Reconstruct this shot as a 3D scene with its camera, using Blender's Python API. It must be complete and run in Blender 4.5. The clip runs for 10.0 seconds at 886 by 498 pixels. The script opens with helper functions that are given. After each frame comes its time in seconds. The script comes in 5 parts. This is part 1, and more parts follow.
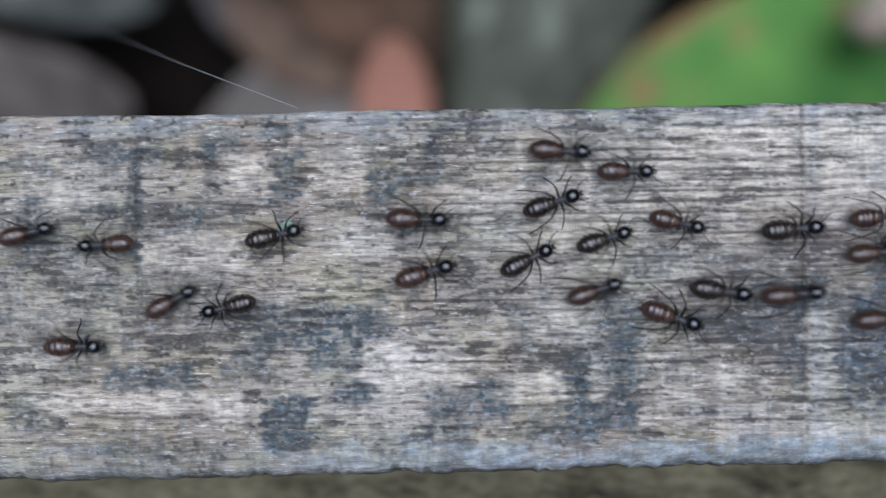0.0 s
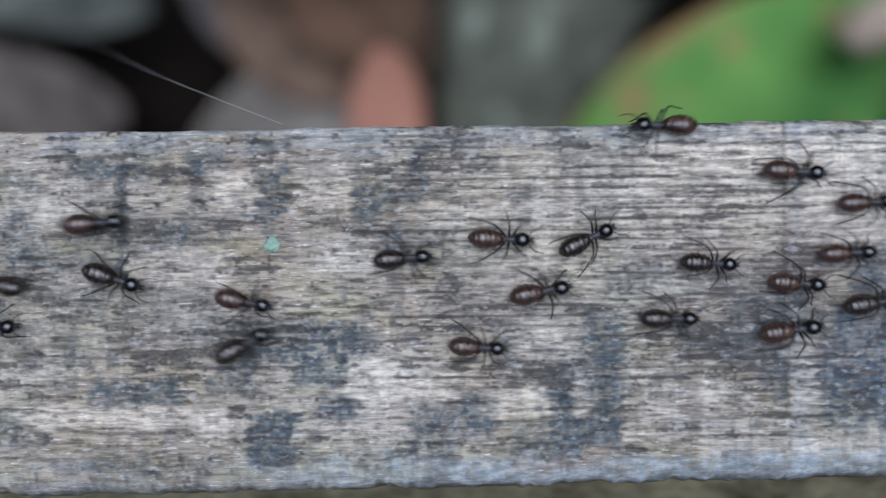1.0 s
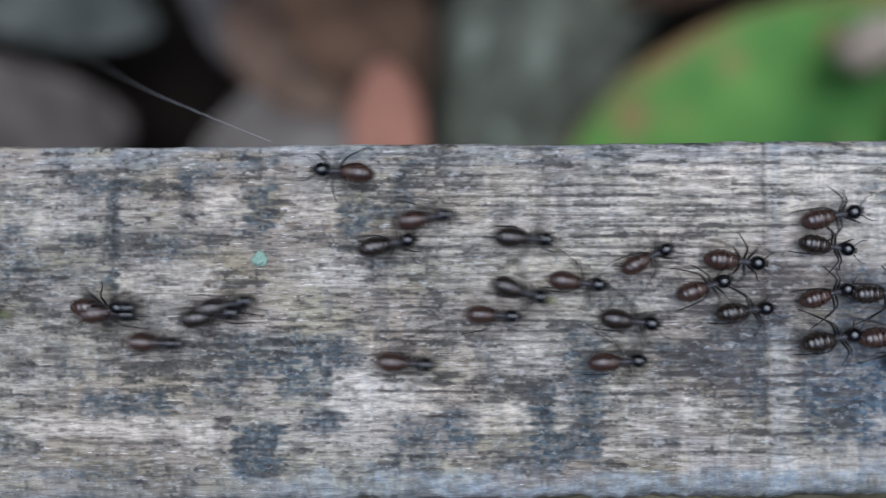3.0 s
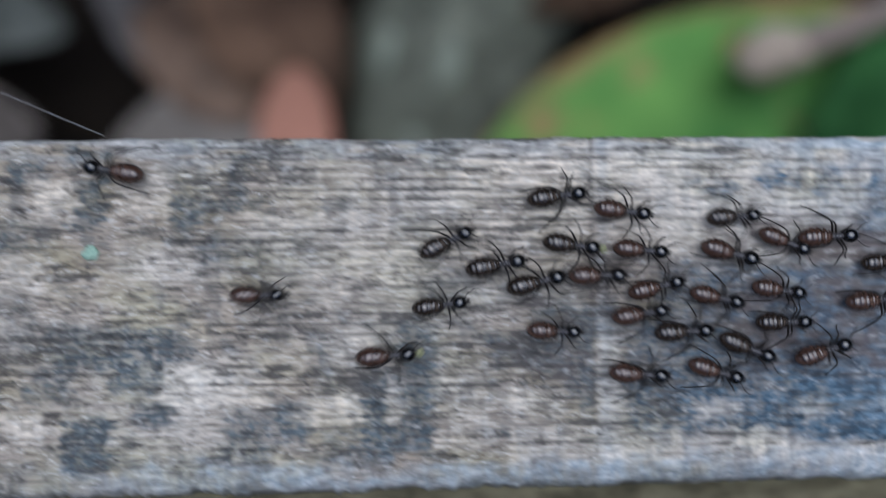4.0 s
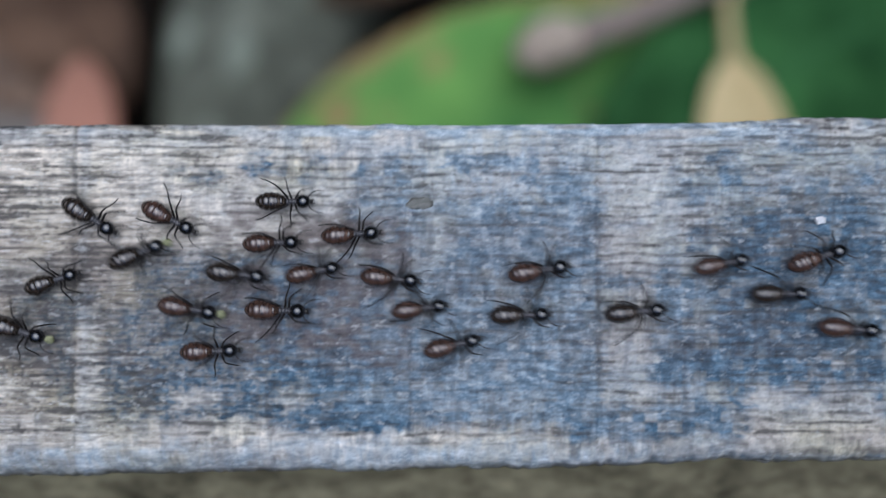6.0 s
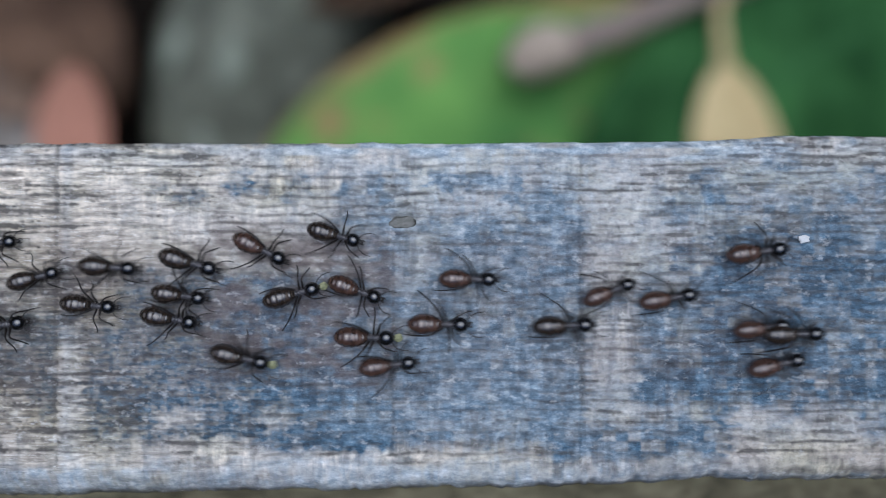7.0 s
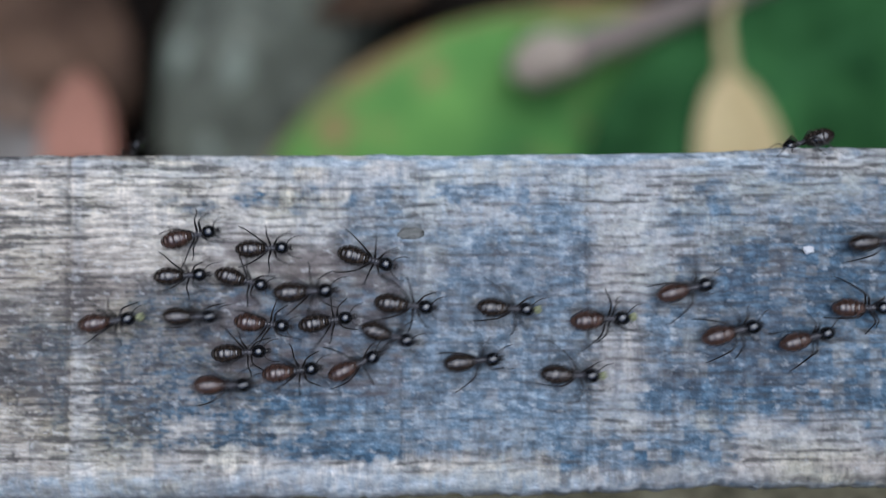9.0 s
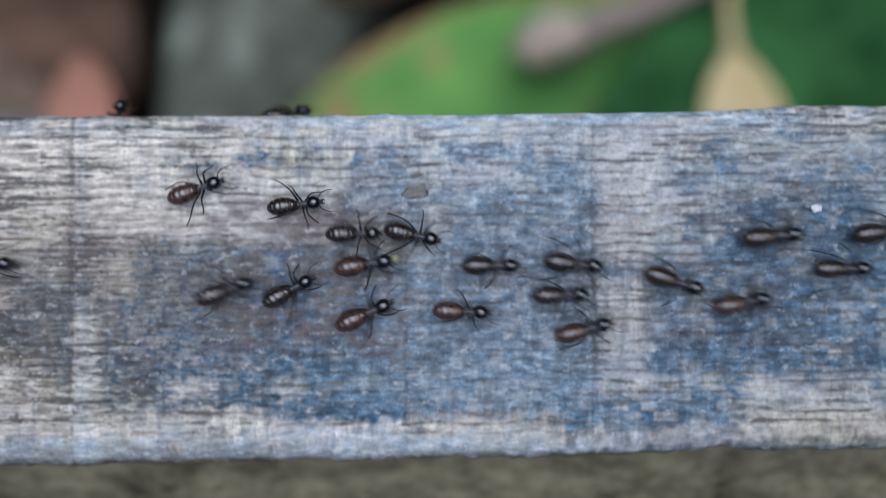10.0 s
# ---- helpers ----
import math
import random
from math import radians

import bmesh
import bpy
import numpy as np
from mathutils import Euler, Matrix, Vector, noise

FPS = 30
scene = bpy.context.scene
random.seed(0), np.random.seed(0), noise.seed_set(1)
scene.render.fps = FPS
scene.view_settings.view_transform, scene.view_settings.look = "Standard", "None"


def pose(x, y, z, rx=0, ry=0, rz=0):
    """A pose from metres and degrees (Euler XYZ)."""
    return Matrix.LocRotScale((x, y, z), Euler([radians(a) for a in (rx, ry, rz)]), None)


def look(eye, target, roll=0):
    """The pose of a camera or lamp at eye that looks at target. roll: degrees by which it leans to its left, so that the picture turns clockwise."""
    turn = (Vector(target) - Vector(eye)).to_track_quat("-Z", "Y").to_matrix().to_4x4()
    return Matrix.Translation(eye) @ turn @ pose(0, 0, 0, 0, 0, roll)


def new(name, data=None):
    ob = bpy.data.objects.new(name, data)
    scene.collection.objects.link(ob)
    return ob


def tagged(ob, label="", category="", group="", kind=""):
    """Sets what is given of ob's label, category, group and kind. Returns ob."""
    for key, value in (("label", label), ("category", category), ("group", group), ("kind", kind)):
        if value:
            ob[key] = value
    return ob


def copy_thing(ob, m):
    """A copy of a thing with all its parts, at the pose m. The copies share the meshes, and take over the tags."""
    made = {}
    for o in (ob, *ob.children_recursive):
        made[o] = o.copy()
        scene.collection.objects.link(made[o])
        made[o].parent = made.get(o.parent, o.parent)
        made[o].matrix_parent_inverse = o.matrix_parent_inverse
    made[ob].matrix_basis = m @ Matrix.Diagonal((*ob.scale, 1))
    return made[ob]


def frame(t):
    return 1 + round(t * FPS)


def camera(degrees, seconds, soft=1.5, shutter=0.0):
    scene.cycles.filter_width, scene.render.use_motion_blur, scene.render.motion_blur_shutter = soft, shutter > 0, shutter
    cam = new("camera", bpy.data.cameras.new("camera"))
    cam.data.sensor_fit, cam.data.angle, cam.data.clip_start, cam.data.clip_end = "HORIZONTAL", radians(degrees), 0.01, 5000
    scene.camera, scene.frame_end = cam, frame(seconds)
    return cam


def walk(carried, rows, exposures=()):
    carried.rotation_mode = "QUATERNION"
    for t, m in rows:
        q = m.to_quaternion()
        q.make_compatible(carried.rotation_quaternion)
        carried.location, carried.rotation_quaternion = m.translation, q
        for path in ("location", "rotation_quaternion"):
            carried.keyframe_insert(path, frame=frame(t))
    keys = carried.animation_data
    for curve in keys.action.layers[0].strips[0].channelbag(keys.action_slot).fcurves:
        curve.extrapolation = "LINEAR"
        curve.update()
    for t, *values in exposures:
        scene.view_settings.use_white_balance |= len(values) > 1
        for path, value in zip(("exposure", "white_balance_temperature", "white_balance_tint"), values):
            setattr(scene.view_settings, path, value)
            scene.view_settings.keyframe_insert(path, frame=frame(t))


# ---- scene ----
# A weathered wooden rail, seen from close above, with a column of termites on it. Lengths are in metres.
MM = 0.001
cam = camera(60, 10.0, soft=1.1, shutter=0.6)
cam.data.dof.use_dof = True
cam.data.dof.focus_distance = 0.0708
cam.data.dof.aperture_fstop = 5.6
walk(cam, [
    (0, pose(-0.03957, -0.01253, 0.06955, -0.22, 0.79, -0.78)),
    (0.1, pose(-0.03986, -0.01225, 0.06948, -0.33, 0.71, -0.70)),
    (0.2, pose(-0.04028, -0.01170, 0.06941, -0.45, 0.63, -0.62)),
    (0.3, pose(-0.04022, -0.01163, 0.06947, -0.45, 0.62, -0.63)),
    (0.4, pose(-0.04054, -0.01157, 0.06952, -0.45, 0.60, -0.63)),
    (0.5, pose(-0.04096, -0.01173, 0.06958, -0.45, 0.59, -0.64)),
    (0.6, pose(-0.04137, -0.01191, 0.06960, -0.34, 0.43, -0.61)),
    (0.7, pose(-0.04119, -0.01207, 0.06962, -0.22, 0.28, -0.58)),
    (0.8, pose(-0.04059, -0.01180, 0.06970, -0.12, 0.38, -0.62)),
    (0.9, pose(-0.03972, -0.01151, 0.06978, -0.03, 0.47, -0.65)),
    (1, pose(-0.03842, -0.01142, 0.06986, 0.07, 0.57, -0.69)),
    (1.1, pose(-0.03817, -0.01090, 0.06993, 0.05, 0.58, -0.68)),
    (1.2, pose(-0.03858, -0.01066, 0.06999, 0.04, 0.60, -0.68)),
    (1.3, pose(-0.03911, -0.01094, 0.07014, 0.12, 0.59, -0.64)),
    (1.4, pose(-0.03948, -0.01114, 0.07028, 0.21, 0.59, -0.61)),
    (1.5, pose(-0.03915, -0.01080, 0.07043, 0.29, 0.58, -0.57)),
    (1.6, pose(-0.03913, -0.01007, 0.07040, 0.28, 0.45, -0.56)),
    (1.7, pose(-0.03914, -0.00975, 0.07038, 0.27, 0.32, -0.55)),
    (1.8, pose(-0.03864, -0.00998, 0.07043, 0.24, 0.41, -0.62)),
    (1.9, pose(-0.03807, -0.01108, 0.07048, 0.21, 0.49, -0.69)),
    (2, pose(-0.03721, -0.01293, 0.07053, 0.18, 0.58, -0.76)),
    (2.1, pose(-0.03725, -0.01331, 0.07051, 0.29, 0.51, -0.64)),
    (2.2, pose(-0.03776, -0.01268, 0.07050, 0.39, 0.44, -0.52)),
    (3.3, pose(-0.03322, -0.01002, 0.07139, 1.39, 1.49, -0.10)),
    (3.4, pose(-0.03128, -0.00935, 0.07148, 1.55, 1.47, -0.05)),
    (3.5, pose(-0.03038, -0.00882, 0.07157, 1.71, 1.45, 0.00)),
    (3.6, pose(-0.02920, -0.00813, 0.07161, 1.74, 0.90, -0.03)),
    (3.7, pose(-0.02817, -0.00806, 0.07164, 1.77, 0.35, -0.05)),
    (3.8, pose(-0.02629, -0.00974, 0.07163, 1.84, -0.09, -0.15)),
    (3.9, pose(-0.02529, -0.01095, 0.07161, 1.91, -0.52, -0.26)),
    (4, pose(-0.02325, -0.01302, 0.07160, 1.98, -0.96, -0.36)),
    (4.1, pose(-0.02045, -0.01361, 0.07142, 2.01, -0.80, -0.20)),
    (4.2, pose(-0.01367, -0.01316, 0.07125, 2.04, -0.64, -0.03)),
    (4.3, pose(-0.00884, -0.01318, 0.07122, 2.03, -0.47, -0.16)),
    (4.4, pose(-0.00115, -0.01290, 0.07119, 2.02, -0.29, -0.30)),
    (4.5, pose(0.00285, -0.01315, 0.07116, 2.01, -0.12, -0.43)),
    (4.6, pose(0.00707, -0.01213, 0.07128, 1.70, 0.48, -0.45)),
    (4.7, pose(0.00948, -0.01111, 0.07141, 1.38, 1.07, -0.46)),
    (4.8, pose(0.01375, -0.00979, 0.07135, 1.29, 1.27, -0.20)),
    (4.9, pose(0.01652, -0.00947, 0.07130, 1.20, 1.48, 0.06)),
    (5, pose(0.02091, -0.00916, 0.07124, 1.11, 1.68, 0.32)),
    (5.1, pose(0.02310, -0.00931, 0.07121, 1.16, 1.64, 0.27)),
    (5.2, pose(0.02506, -0.00996, 0.07118, 1.21, 1.60, 0.21)),
    (5.3, pose(0.02538, -0.01049, 0.07122, 1.27, 1.46, 0.24)),
    (5.4, pose(0.02543, -0.01160, 0.07126, 1.32, 1.31, 0.28)),
    (5.5, pose(0.02592, -0.01236, 0.07130, 1.38, 1.17, 0.31)),
    (5.6, pose(0.02665, -0.01373, 0.07125, 1.48, 1.02, 0.25)),
    (5.7, pose(0.02641, -0.01432, 0.07121, 1.58, 0.87, 0.18)),
    (5.8, pose(0.02618, -0.01431, 0.07124, 1.58, 0.72, 0.11)),
    (5.9, pose(0.02645, -0.01430, 0.07127, 1.57, 0.58, 0.03)),
    (6, pose(0.02692, -0.01371, 0.07130, 1.57, 0.43, -0.04)),
    (6.1, pose(0.02776, -0.01289, 0.07138, 1.64, 0.58, 0.02)),
    (6.2, pose(0.02814, -0.01218, 0.07146, 1.71, 0.73, 0.08)),
    (7.3, pose(0.02858, -0.01178, 0.07111, 1.32, 0.25, -0.12)),
    (7.4, pose(0.02981, -0.01184, 0.07110, 1.29, 0.34, -0.09)),
    (7.5, pose(0.03008, -0.01129, 0.07109, 1.27, 0.43, -0.06)),
    (7.6, pose(0.03018, -0.01078, 0.07114, 1.24, 0.34, -0.02)),
    (7.7, pose(0.03019, -0.01091, 0.07119, 1.21, 0.25, 0.02)),
    (7.8, pose(0.03020, -0.01133, 0.07125, 1.31, 0.31, -0.02)),
    (7.9, pose(0.02959, -0.01120, 0.07131, 1.41, 0.36, -0.05)),
    (8, pose(0.02820, -0.01156, 0.07137, 1.51, 0.42, -0.09)),
    (8.1, pose(0.02721, -0.01207, 0.07136, 1.44, 0.29, -0.07)),
    (8.2, pose(0.02678, -0.01286, 0.07135, 1.36, 0.16, -0.06)),
    (8.3, pose(0.02673, -0.01264, 0.07143, 1.41, 0.25, -0.06)),
    (8.4, pose(0.02717, -0.01152, 0.07152, 1.45, 0.35, -0.07)),
    (8.5, pose(0.02776, -0.01017, 0.07160, 1.50, 0.44, -0.07)),
    (8.6, pose(0.02805, -0.00876, 0.07167, 1.58, 0.45, -0.12)),
    (8.7, pose(0.02800, -0.00900, 0.07174, 1.67, 0.46, -0.18)),
    (8.8, pose(0.02784, -0.00951, 0.07180, 1.67, 0.47, -0.16)),
    (8.9, pose(0.02763, -0.01014, 0.07186, 1.67, 0.48, -0.14)),
    (9, pose(0.02785, -0.01108, 0.07192, 1.67, 0.49, -0.12)),
    (9.1, pose(0.02834, -0.01221, 0.07193, 1.87, 0.43, -0.14)),
    (9.2, pose(0.02924, -0.01386, 0.07194, 2.07, 0.37, -0.15)),
    (9.3, pose(0.02986, -0.01433, 0.07188, 2.00, 0.46, -0.22)),
    (9.4, pose(0.03055, -0.01407, 0.07181, 1.94, 0.55, -0.29)),
    (9.5, pose(0.03062, -0.01388, 0.07175, 1.87, 0.64, -0.36)),
    (9.6, pose(0.02996, -0.01430, 0.07165, 2.01, 0.76, -0.32)),
    (9.7, pose(0.02920, -0.01499, 0.07154, 2.15, 0.87, -0.27)),
    (9.8, pose(0.02804, -0.01538, 0.07148, 1.99, 0.85, -0.25)),
    (9.9, pose(0.02779, -0.01572, 0.07142, 1.82, 0.84, -0.24)),
    (10, pose(0.02782, -0.01481, 0.07136, 1.66, 0.82, -0.22)),
], exposures=[(0, 0.02, 5520, 8), (1.5, -0.04, 5520, 8), (2, -0.09, 5520, 8), (4.5, -0.09, 5520, 8), (5.5, 0.08, 5520, 8), (10, 0.10, 5520, 8)])

# ---- light: a pale overcast sky under open trees ----
world = bpy.data.worlds.new("sky")
scene.world = world
world.use_nodes = True
wn = world.node_tree.nodes
sky = wn.new("ShaderNodeTexSky")
sky.sky_type = "NISHITA"
sky.sun_disc = False
sky.sun_elevation, sky.sun_rotation = radians(80), radians(20)
sky.dust_density = 3.0
wn["Background"].inputs["Strength"].default_value = 0.15
world.node_tree.links.new(sky.outputs[0], wn["Background"].inputs["Color"])
sun = new("sun", bpy.data.lights.new("sun", "SUN"))
sun.data.energy, sun.data.angle, sun.data.color = 1.5, radians(64), (1.0, 0.97, 0.93)
sun.matrix_world = look((0.10, 0.22, 1.4), (0, 0, 0))


# ---- materials ----
def shader(name, rough=0.7, **inputs):
    m = bpy.data.materials.new(name)
    m.use_nodes = True
    b = m.node_tree.nodes["Principled BSDF"]
    b.inputs["Roughness"].default_value = rough
    for key, value in inputs.items():
        b.inputs[key.replace("_", " ")].default_value = value
    return m, m.node_tree.nodes, m.node_tree.links, b


def noise_node(nodes, links, scale, stretch=(1, 1, 1), detail=4.0, rough=0.6, space="Object"):
    tc = nodes.new("ShaderNodeTexCoord")
    mp = nodes.new("ShaderNodeMapping")
    mp.inputs["Scale"].default_value = stretch
    n = nodes.new("ShaderNodeTexNoise")
    n.inputs["Scale"].default_value, n.inputs["Detail"].default_value, n.inputs["Roughness"].default_value = scale, detail, rough
    links.new(tc.outputs[space], mp.inputs[0])
    links.new(mp.outputs[0], n.inputs["Vector"])
    return n.outputs["Fac"]


def ramp(nodes, links, value, stops):
    r = nodes.new("ShaderNodeValToRGB")
    el = r.color_ramp.elements
    while len(el) < len(stops):
        el.new(0.5)
    for e, (p, c) in zip(el, stops):
        e.position, e.color = p, (*c, 1)
    links.new(value, r.inputs[0])
    return r.outputs[0]


def blend(nodes, links, fac, a, b, kind="MIX"):
    x = nodes.new("ShaderNodeMix")
    x.data_type, x.blend_type = "RGBA", kind
    for sock, value in ((x.inputs[0], fac), (x.inputs[6], a), (x.inputs[7], b)):
        if isinstance(value, (int, float)):
            sock.default_value = value
        elif isinstance(value, tuple):
            sock.default_value = (*value, 1)
        else:
            links.new(value, sock)
    return x.outputs[2]


def relief(nodes, links, bsdf, height, strength, distance):
    b = nodes.new("ShaderNodeBump")
    b.inputs["Strength"].default_value, b.inputs["Distance"].default_value = strength, distance
    links.new(height, b.inputs["Height"])
    links.new(b.outputs[0], bsdf.inputs["Normal"])


def mottled(name, dark, light, scale, rough=0.8, stretch=(1, 1, 1), bump=0.4, depth=0.0005, **inputs):
    m, n, l, b = shader(name, rough, **{"Specular_IOR_Level": 0.12, **inputs})
    a = noise_node(n, l, scale, stretch)
    f = noise_node(n, l, scale * 6, stretch)
    c = ramp(n, l, a, [(0.3, dark), (0.7, light)])
    c = blend(n, l, 0.35, c, ramp(n, l, f, [(0.35, dark), (0.65, light)]))
    l.new(c, b.inputs["Base Color"])
    relief(n, l, b, f, bump, depth)
    return m


def attribute(nodes, name):
    a = nodes.new("ShaderNodeAttribute")
    a.attribute_name = name
    return a.outputs["Fac"]


def wood_material():
    m, n, l, b = shader("weathered_wood", 0.75, Specular_IOR_Level=0.25)
    tan = ramp(n, l, noise_node(n, l, 75, (0.35, 1, 1), 5, 0.65), [(0.32, (0.33, 0.285, 0.235)), (0.50, (0.49, 0.445, 0.39)), (0.72, (0.82, 0.775, 0.705))])
    fibre = noise_node(n, l, 2600, (0.17, 1.0, 1.0), 4, 0.62)
    tan = blend(n, l, ramp(n, l, noise_node(n, l, 210, (0.5, 1, 1), 3, 0.6), [(0.44, (0, 0, 0)), (0.62, (0.8, 0.8, 0.8))]), tan, (0.97, 1.0, 0.84), "MULTIPLY")
    tan = blend(n, l, attribute(n, "bleach"), tan, (0.97, 0.91, 0.81))
    tan = blend(n, l, attribute(n, "warm"), tan, (1.0, 0.958, 0.910), "MULTIPLY")
    grit = noise_node(n, l, 2300, (0.75, 1.0, 1.0), 4, 0.66)
    rough = attribute(n, "grit")
    nap = blend(n, l, rough, ramp(n, l, fibre, [(0.38, (0.22, 0.21, 0.20)), (0.56, (1, 1, 1))]), ramp(n, l, grit, [(0.36, (0.34, 0.34, 0.36)), (0.54, (0.92, 0.90, 0.90)), (0.66, (1, 1, 1))]))
    c = blend(n, l, 0.65, tan, nap, "MULTIPLY")
    hair = noise_node(n, l, 4600, (0.14, 1.0, 1.0), 3, 0.7)
    wisp = blend(n, l, rough, ramp(n, l, hair, [(0.58, (0, 0, 0)), (0.70, (0.85, 0.85, 0.85))]), (0.08, 0.08, 0.08))
    c = blend(n, l, wisp, c, (0.93, 0.90, 0.85))
    flecks = noise_node(n, l, 1300, (0.45, 1.0, 1.0), 6, 0.74)
    slate = ramp(n, l, flecks, [(0.32, (0.046, 0.053, 0.056)), (0.52, (0.100, 0.118, 0.126)), (0.76, (0.25, 0.27, 0.272))])
    azure = ramp(n, l, flecks, [(0.34, (0.022, 0.046, 0.072)), (0.47, (0.050, 0.100, 0.155)), (0.62, (0.130, 0.215, 0.300)), (0.76, (0.44, 0.50, 0.54))])
    c = blend(n, l, attribute(n, "stain_shade"), c, blend(n, l, attribute(n, "azure"), slate, azure))
    cross = noise_node(n, l, 1000, (1.0, 0.16, 1.0), 3, 0.55)
    c = blend(n, l, attribute(n, "cross"), c, ramp(n, l, cross, [(0.40, (0.45, 0.47, 0.50)), (0.52, (1, 1, 1)), (0.66, (1.5, 1.45, 1.4))]), "MULTIPLY")
    c = blend(n, l, attribute(n, "pale"), c, ramp(n, l, flecks, [(0.32, (0.17, 0.23, 0.285)), (0.5, (0.36, 0.43, 0.49)), (0.68, (0.76, 0.81, 0.84))]))
    c = blend(n, l, attribute(n, "grain"), c, ramp(n, l, flecks, [(0.35, (0.028, 0.026, 0.026)), (0.68, (0.10, 0.095, 0.09))]))
    # brown of the trodden path, with the column's soft shadows mixed in
    c = blend(n, l, attribute(n, "trail_shade"), c, ramp(n, l, flecks, [(0.3, (0.055, 0.042, 0.040)), (0.7, (0.20, 0.165, 0.155))]))
    # mossy colour of the sides, kept near black to carry their shade
    c = blend(n, l, attribute(n, "mossy_shade"), c, ramp(n, l, flecks, [(0.3, (0.016, 0.015, 0.012)), (0.7, (0.09, 0.085, 0.06))]))
    crumbs = noise_node(n, l, 1250, (0.6, 1.0, 1.0), 3, 0.6)
    c = blend(n, l, ramp(n, l, crumbs, [(0.58, (0, 0, 0)), (0.77, (0.46, 0.46, 0.46))]), c, (0.82, 0.82, 0.80))
    l.new(c, b.inputs["Base Color"])
    relief(n, l, b, fibre, 0.5, 0.00012)
    return m


WOOD = wood_material()


def chitin(name, dark, light, band, rough, coat=0.2):
    """Glossy shell; its band colour is pale skin and painted glints between the plates."""
    m, n, l, b = shader(name, rough, Specular_IOR_Level=0.5, Coat_Weight=coat, Coat_Roughness=0.08)
    base = ramp(n, l, noise_node(n, l, 900), [(0.35, dark), (0.65, light)])
    if band:
        base = blend(n, l, attribute(n, "band"), base, band)
    l.new(base, b.inputs["Base Color"])
    relief(n, l, b, noise_node(n, l, 6000), 0.15, 0.00004)
    return m


SHELL = {
    "d": chitin("dark_abdomen", (0.009, 0.007, 0.006), (0.036, 0.025, 0.019), (0.32, 0.26, 0.21), 0.20, 0.7),
    "r": chitin("russet_abdomen", (0.020, 0.011, 0.008), (0.084, 0.045, 0.033), (0.38, 0.27, 0.21), 0.20, 0.7),
}
HEAD = chitin("black_head", (0.005, 0.005, 0.006), (0.014, 0.013, 0.014), None, 0.13, 1.0)
THORAX = chitin("dark_thorax", (0.022, 0.021, 0.024), (0.085, 0.080, 0.086), None, 0.3)
LEG = chitin("leg_shell", (0.006, 0.005, 0.005), (0.018, 0.013, 0.011), None, 0.4, 0.0)
LICHEN = mottled("pale_lichen", (0.16, 0.17, 0.08), (0.40, 0.41, 0.24), 2500, 0.9, depth=0.00005)
MINT = mottled("mint_lichen", (0.22, 0.36, 0.28), (0.45, 0.62, 0.50), 1200, 0.9, depth=0.00005)
CHALK = mottled("white_fleck", (0.6, 0.6, 0.6), (0.8, 0.8, 0.8), 1500, 0.8, depth=0.00003)
KNOT = mottled("brown_knot", (0.12, 0.12, 0.11), (0.23, 0.23, 0.21), 1500, 0.8, (0.4, 1, 1), depth=0.00005)
# near-black base colour, seen in the gaps between the leaves
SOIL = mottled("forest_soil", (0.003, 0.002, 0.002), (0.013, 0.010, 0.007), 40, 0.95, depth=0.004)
THICKET = mottled("thicket", (0.010, 0.016, 0.008), (0.055, 0.080, 0.035), 1.6, 0.9, depth=0.05)
SILK, _n, _l, _b = shader("spider_silk", 0.35, Base_Color=(0.75, 0.76, 0.78, 1), Alpha=0.5)


def leaf_material(name, dark, light, vein, rough=0.55, scale=60, rim=None):
    m, n, l, b = shader(name, rough, Specular_IOR_Level=0.1)
    c = ramp(n, l, noise_node(n, l, scale), [(0.32, dark), (0.68, light)])
    c = blend(n, l, attribute(n, "vein"), c, vein)
    if rim:
        c = blend(n, l, attribute(n, "rim"), c, rim)
        c = blend(n, l, ramp(n, l, noise_node(n, l, 70), [(0.60, (0, 0, 0)), (0.72, (0.7, 0.7, 0.7))]), c, rim)
    l.new(c, b.inputs["Base Color"])
    relief(n, l, b, noise_node(n, l, scale * 8), 0.3, 0.0006)
    return m


def part(name, bm, material, parent=None, label=""):
    """Links a bmesh as one smooth mesh object, under its thing if one is given."""
    me = bpy.data.meshes.new(name)
    for f in bm.faces:
        f.smooth = True
    bm.to_mesh(me)
    bm.free()
    me.materials.append(material)
    ob = new(name, me)
    if parent:
        ob.parent = parent
    if label:
        ob["label"] = label
    return ob


# ---- smooth random fields ----
def field(x, y, cx, cy, seed, sharp=0.5):
    """Value noise from 0 to 1 on arrays x, y, with cells of cx by cy; a small sharp makes blocks of it."""
    rng = np.random.default_rng(seed)
    table = rng.random((509, 509))
    u, v = x / cx + 1000.37, y / cy + 1000.71
    i, j = np.floor(u).astype(int), np.floor(v).astype(int)
    a, b = u - i, v - j
    a, b = step(0.5 - sharp, 0.5 + sharp, a), step(0.5 - sharp, 0.5 + sharp, b)
    t = lambda p, q: table[p % 509, q % 509]
    return (t(i, j) * (1 - a) + t(i + 1, j) * a) * (1 - b) + (t(i, j + 1) * (1 - a) + t(i + 1, j + 1) * a) * b


def step(e0, e1, v):
    t = np.clip((v - e0) / (e1 - e0), 0, 1)
    return t * t * (3 - 2 * t)


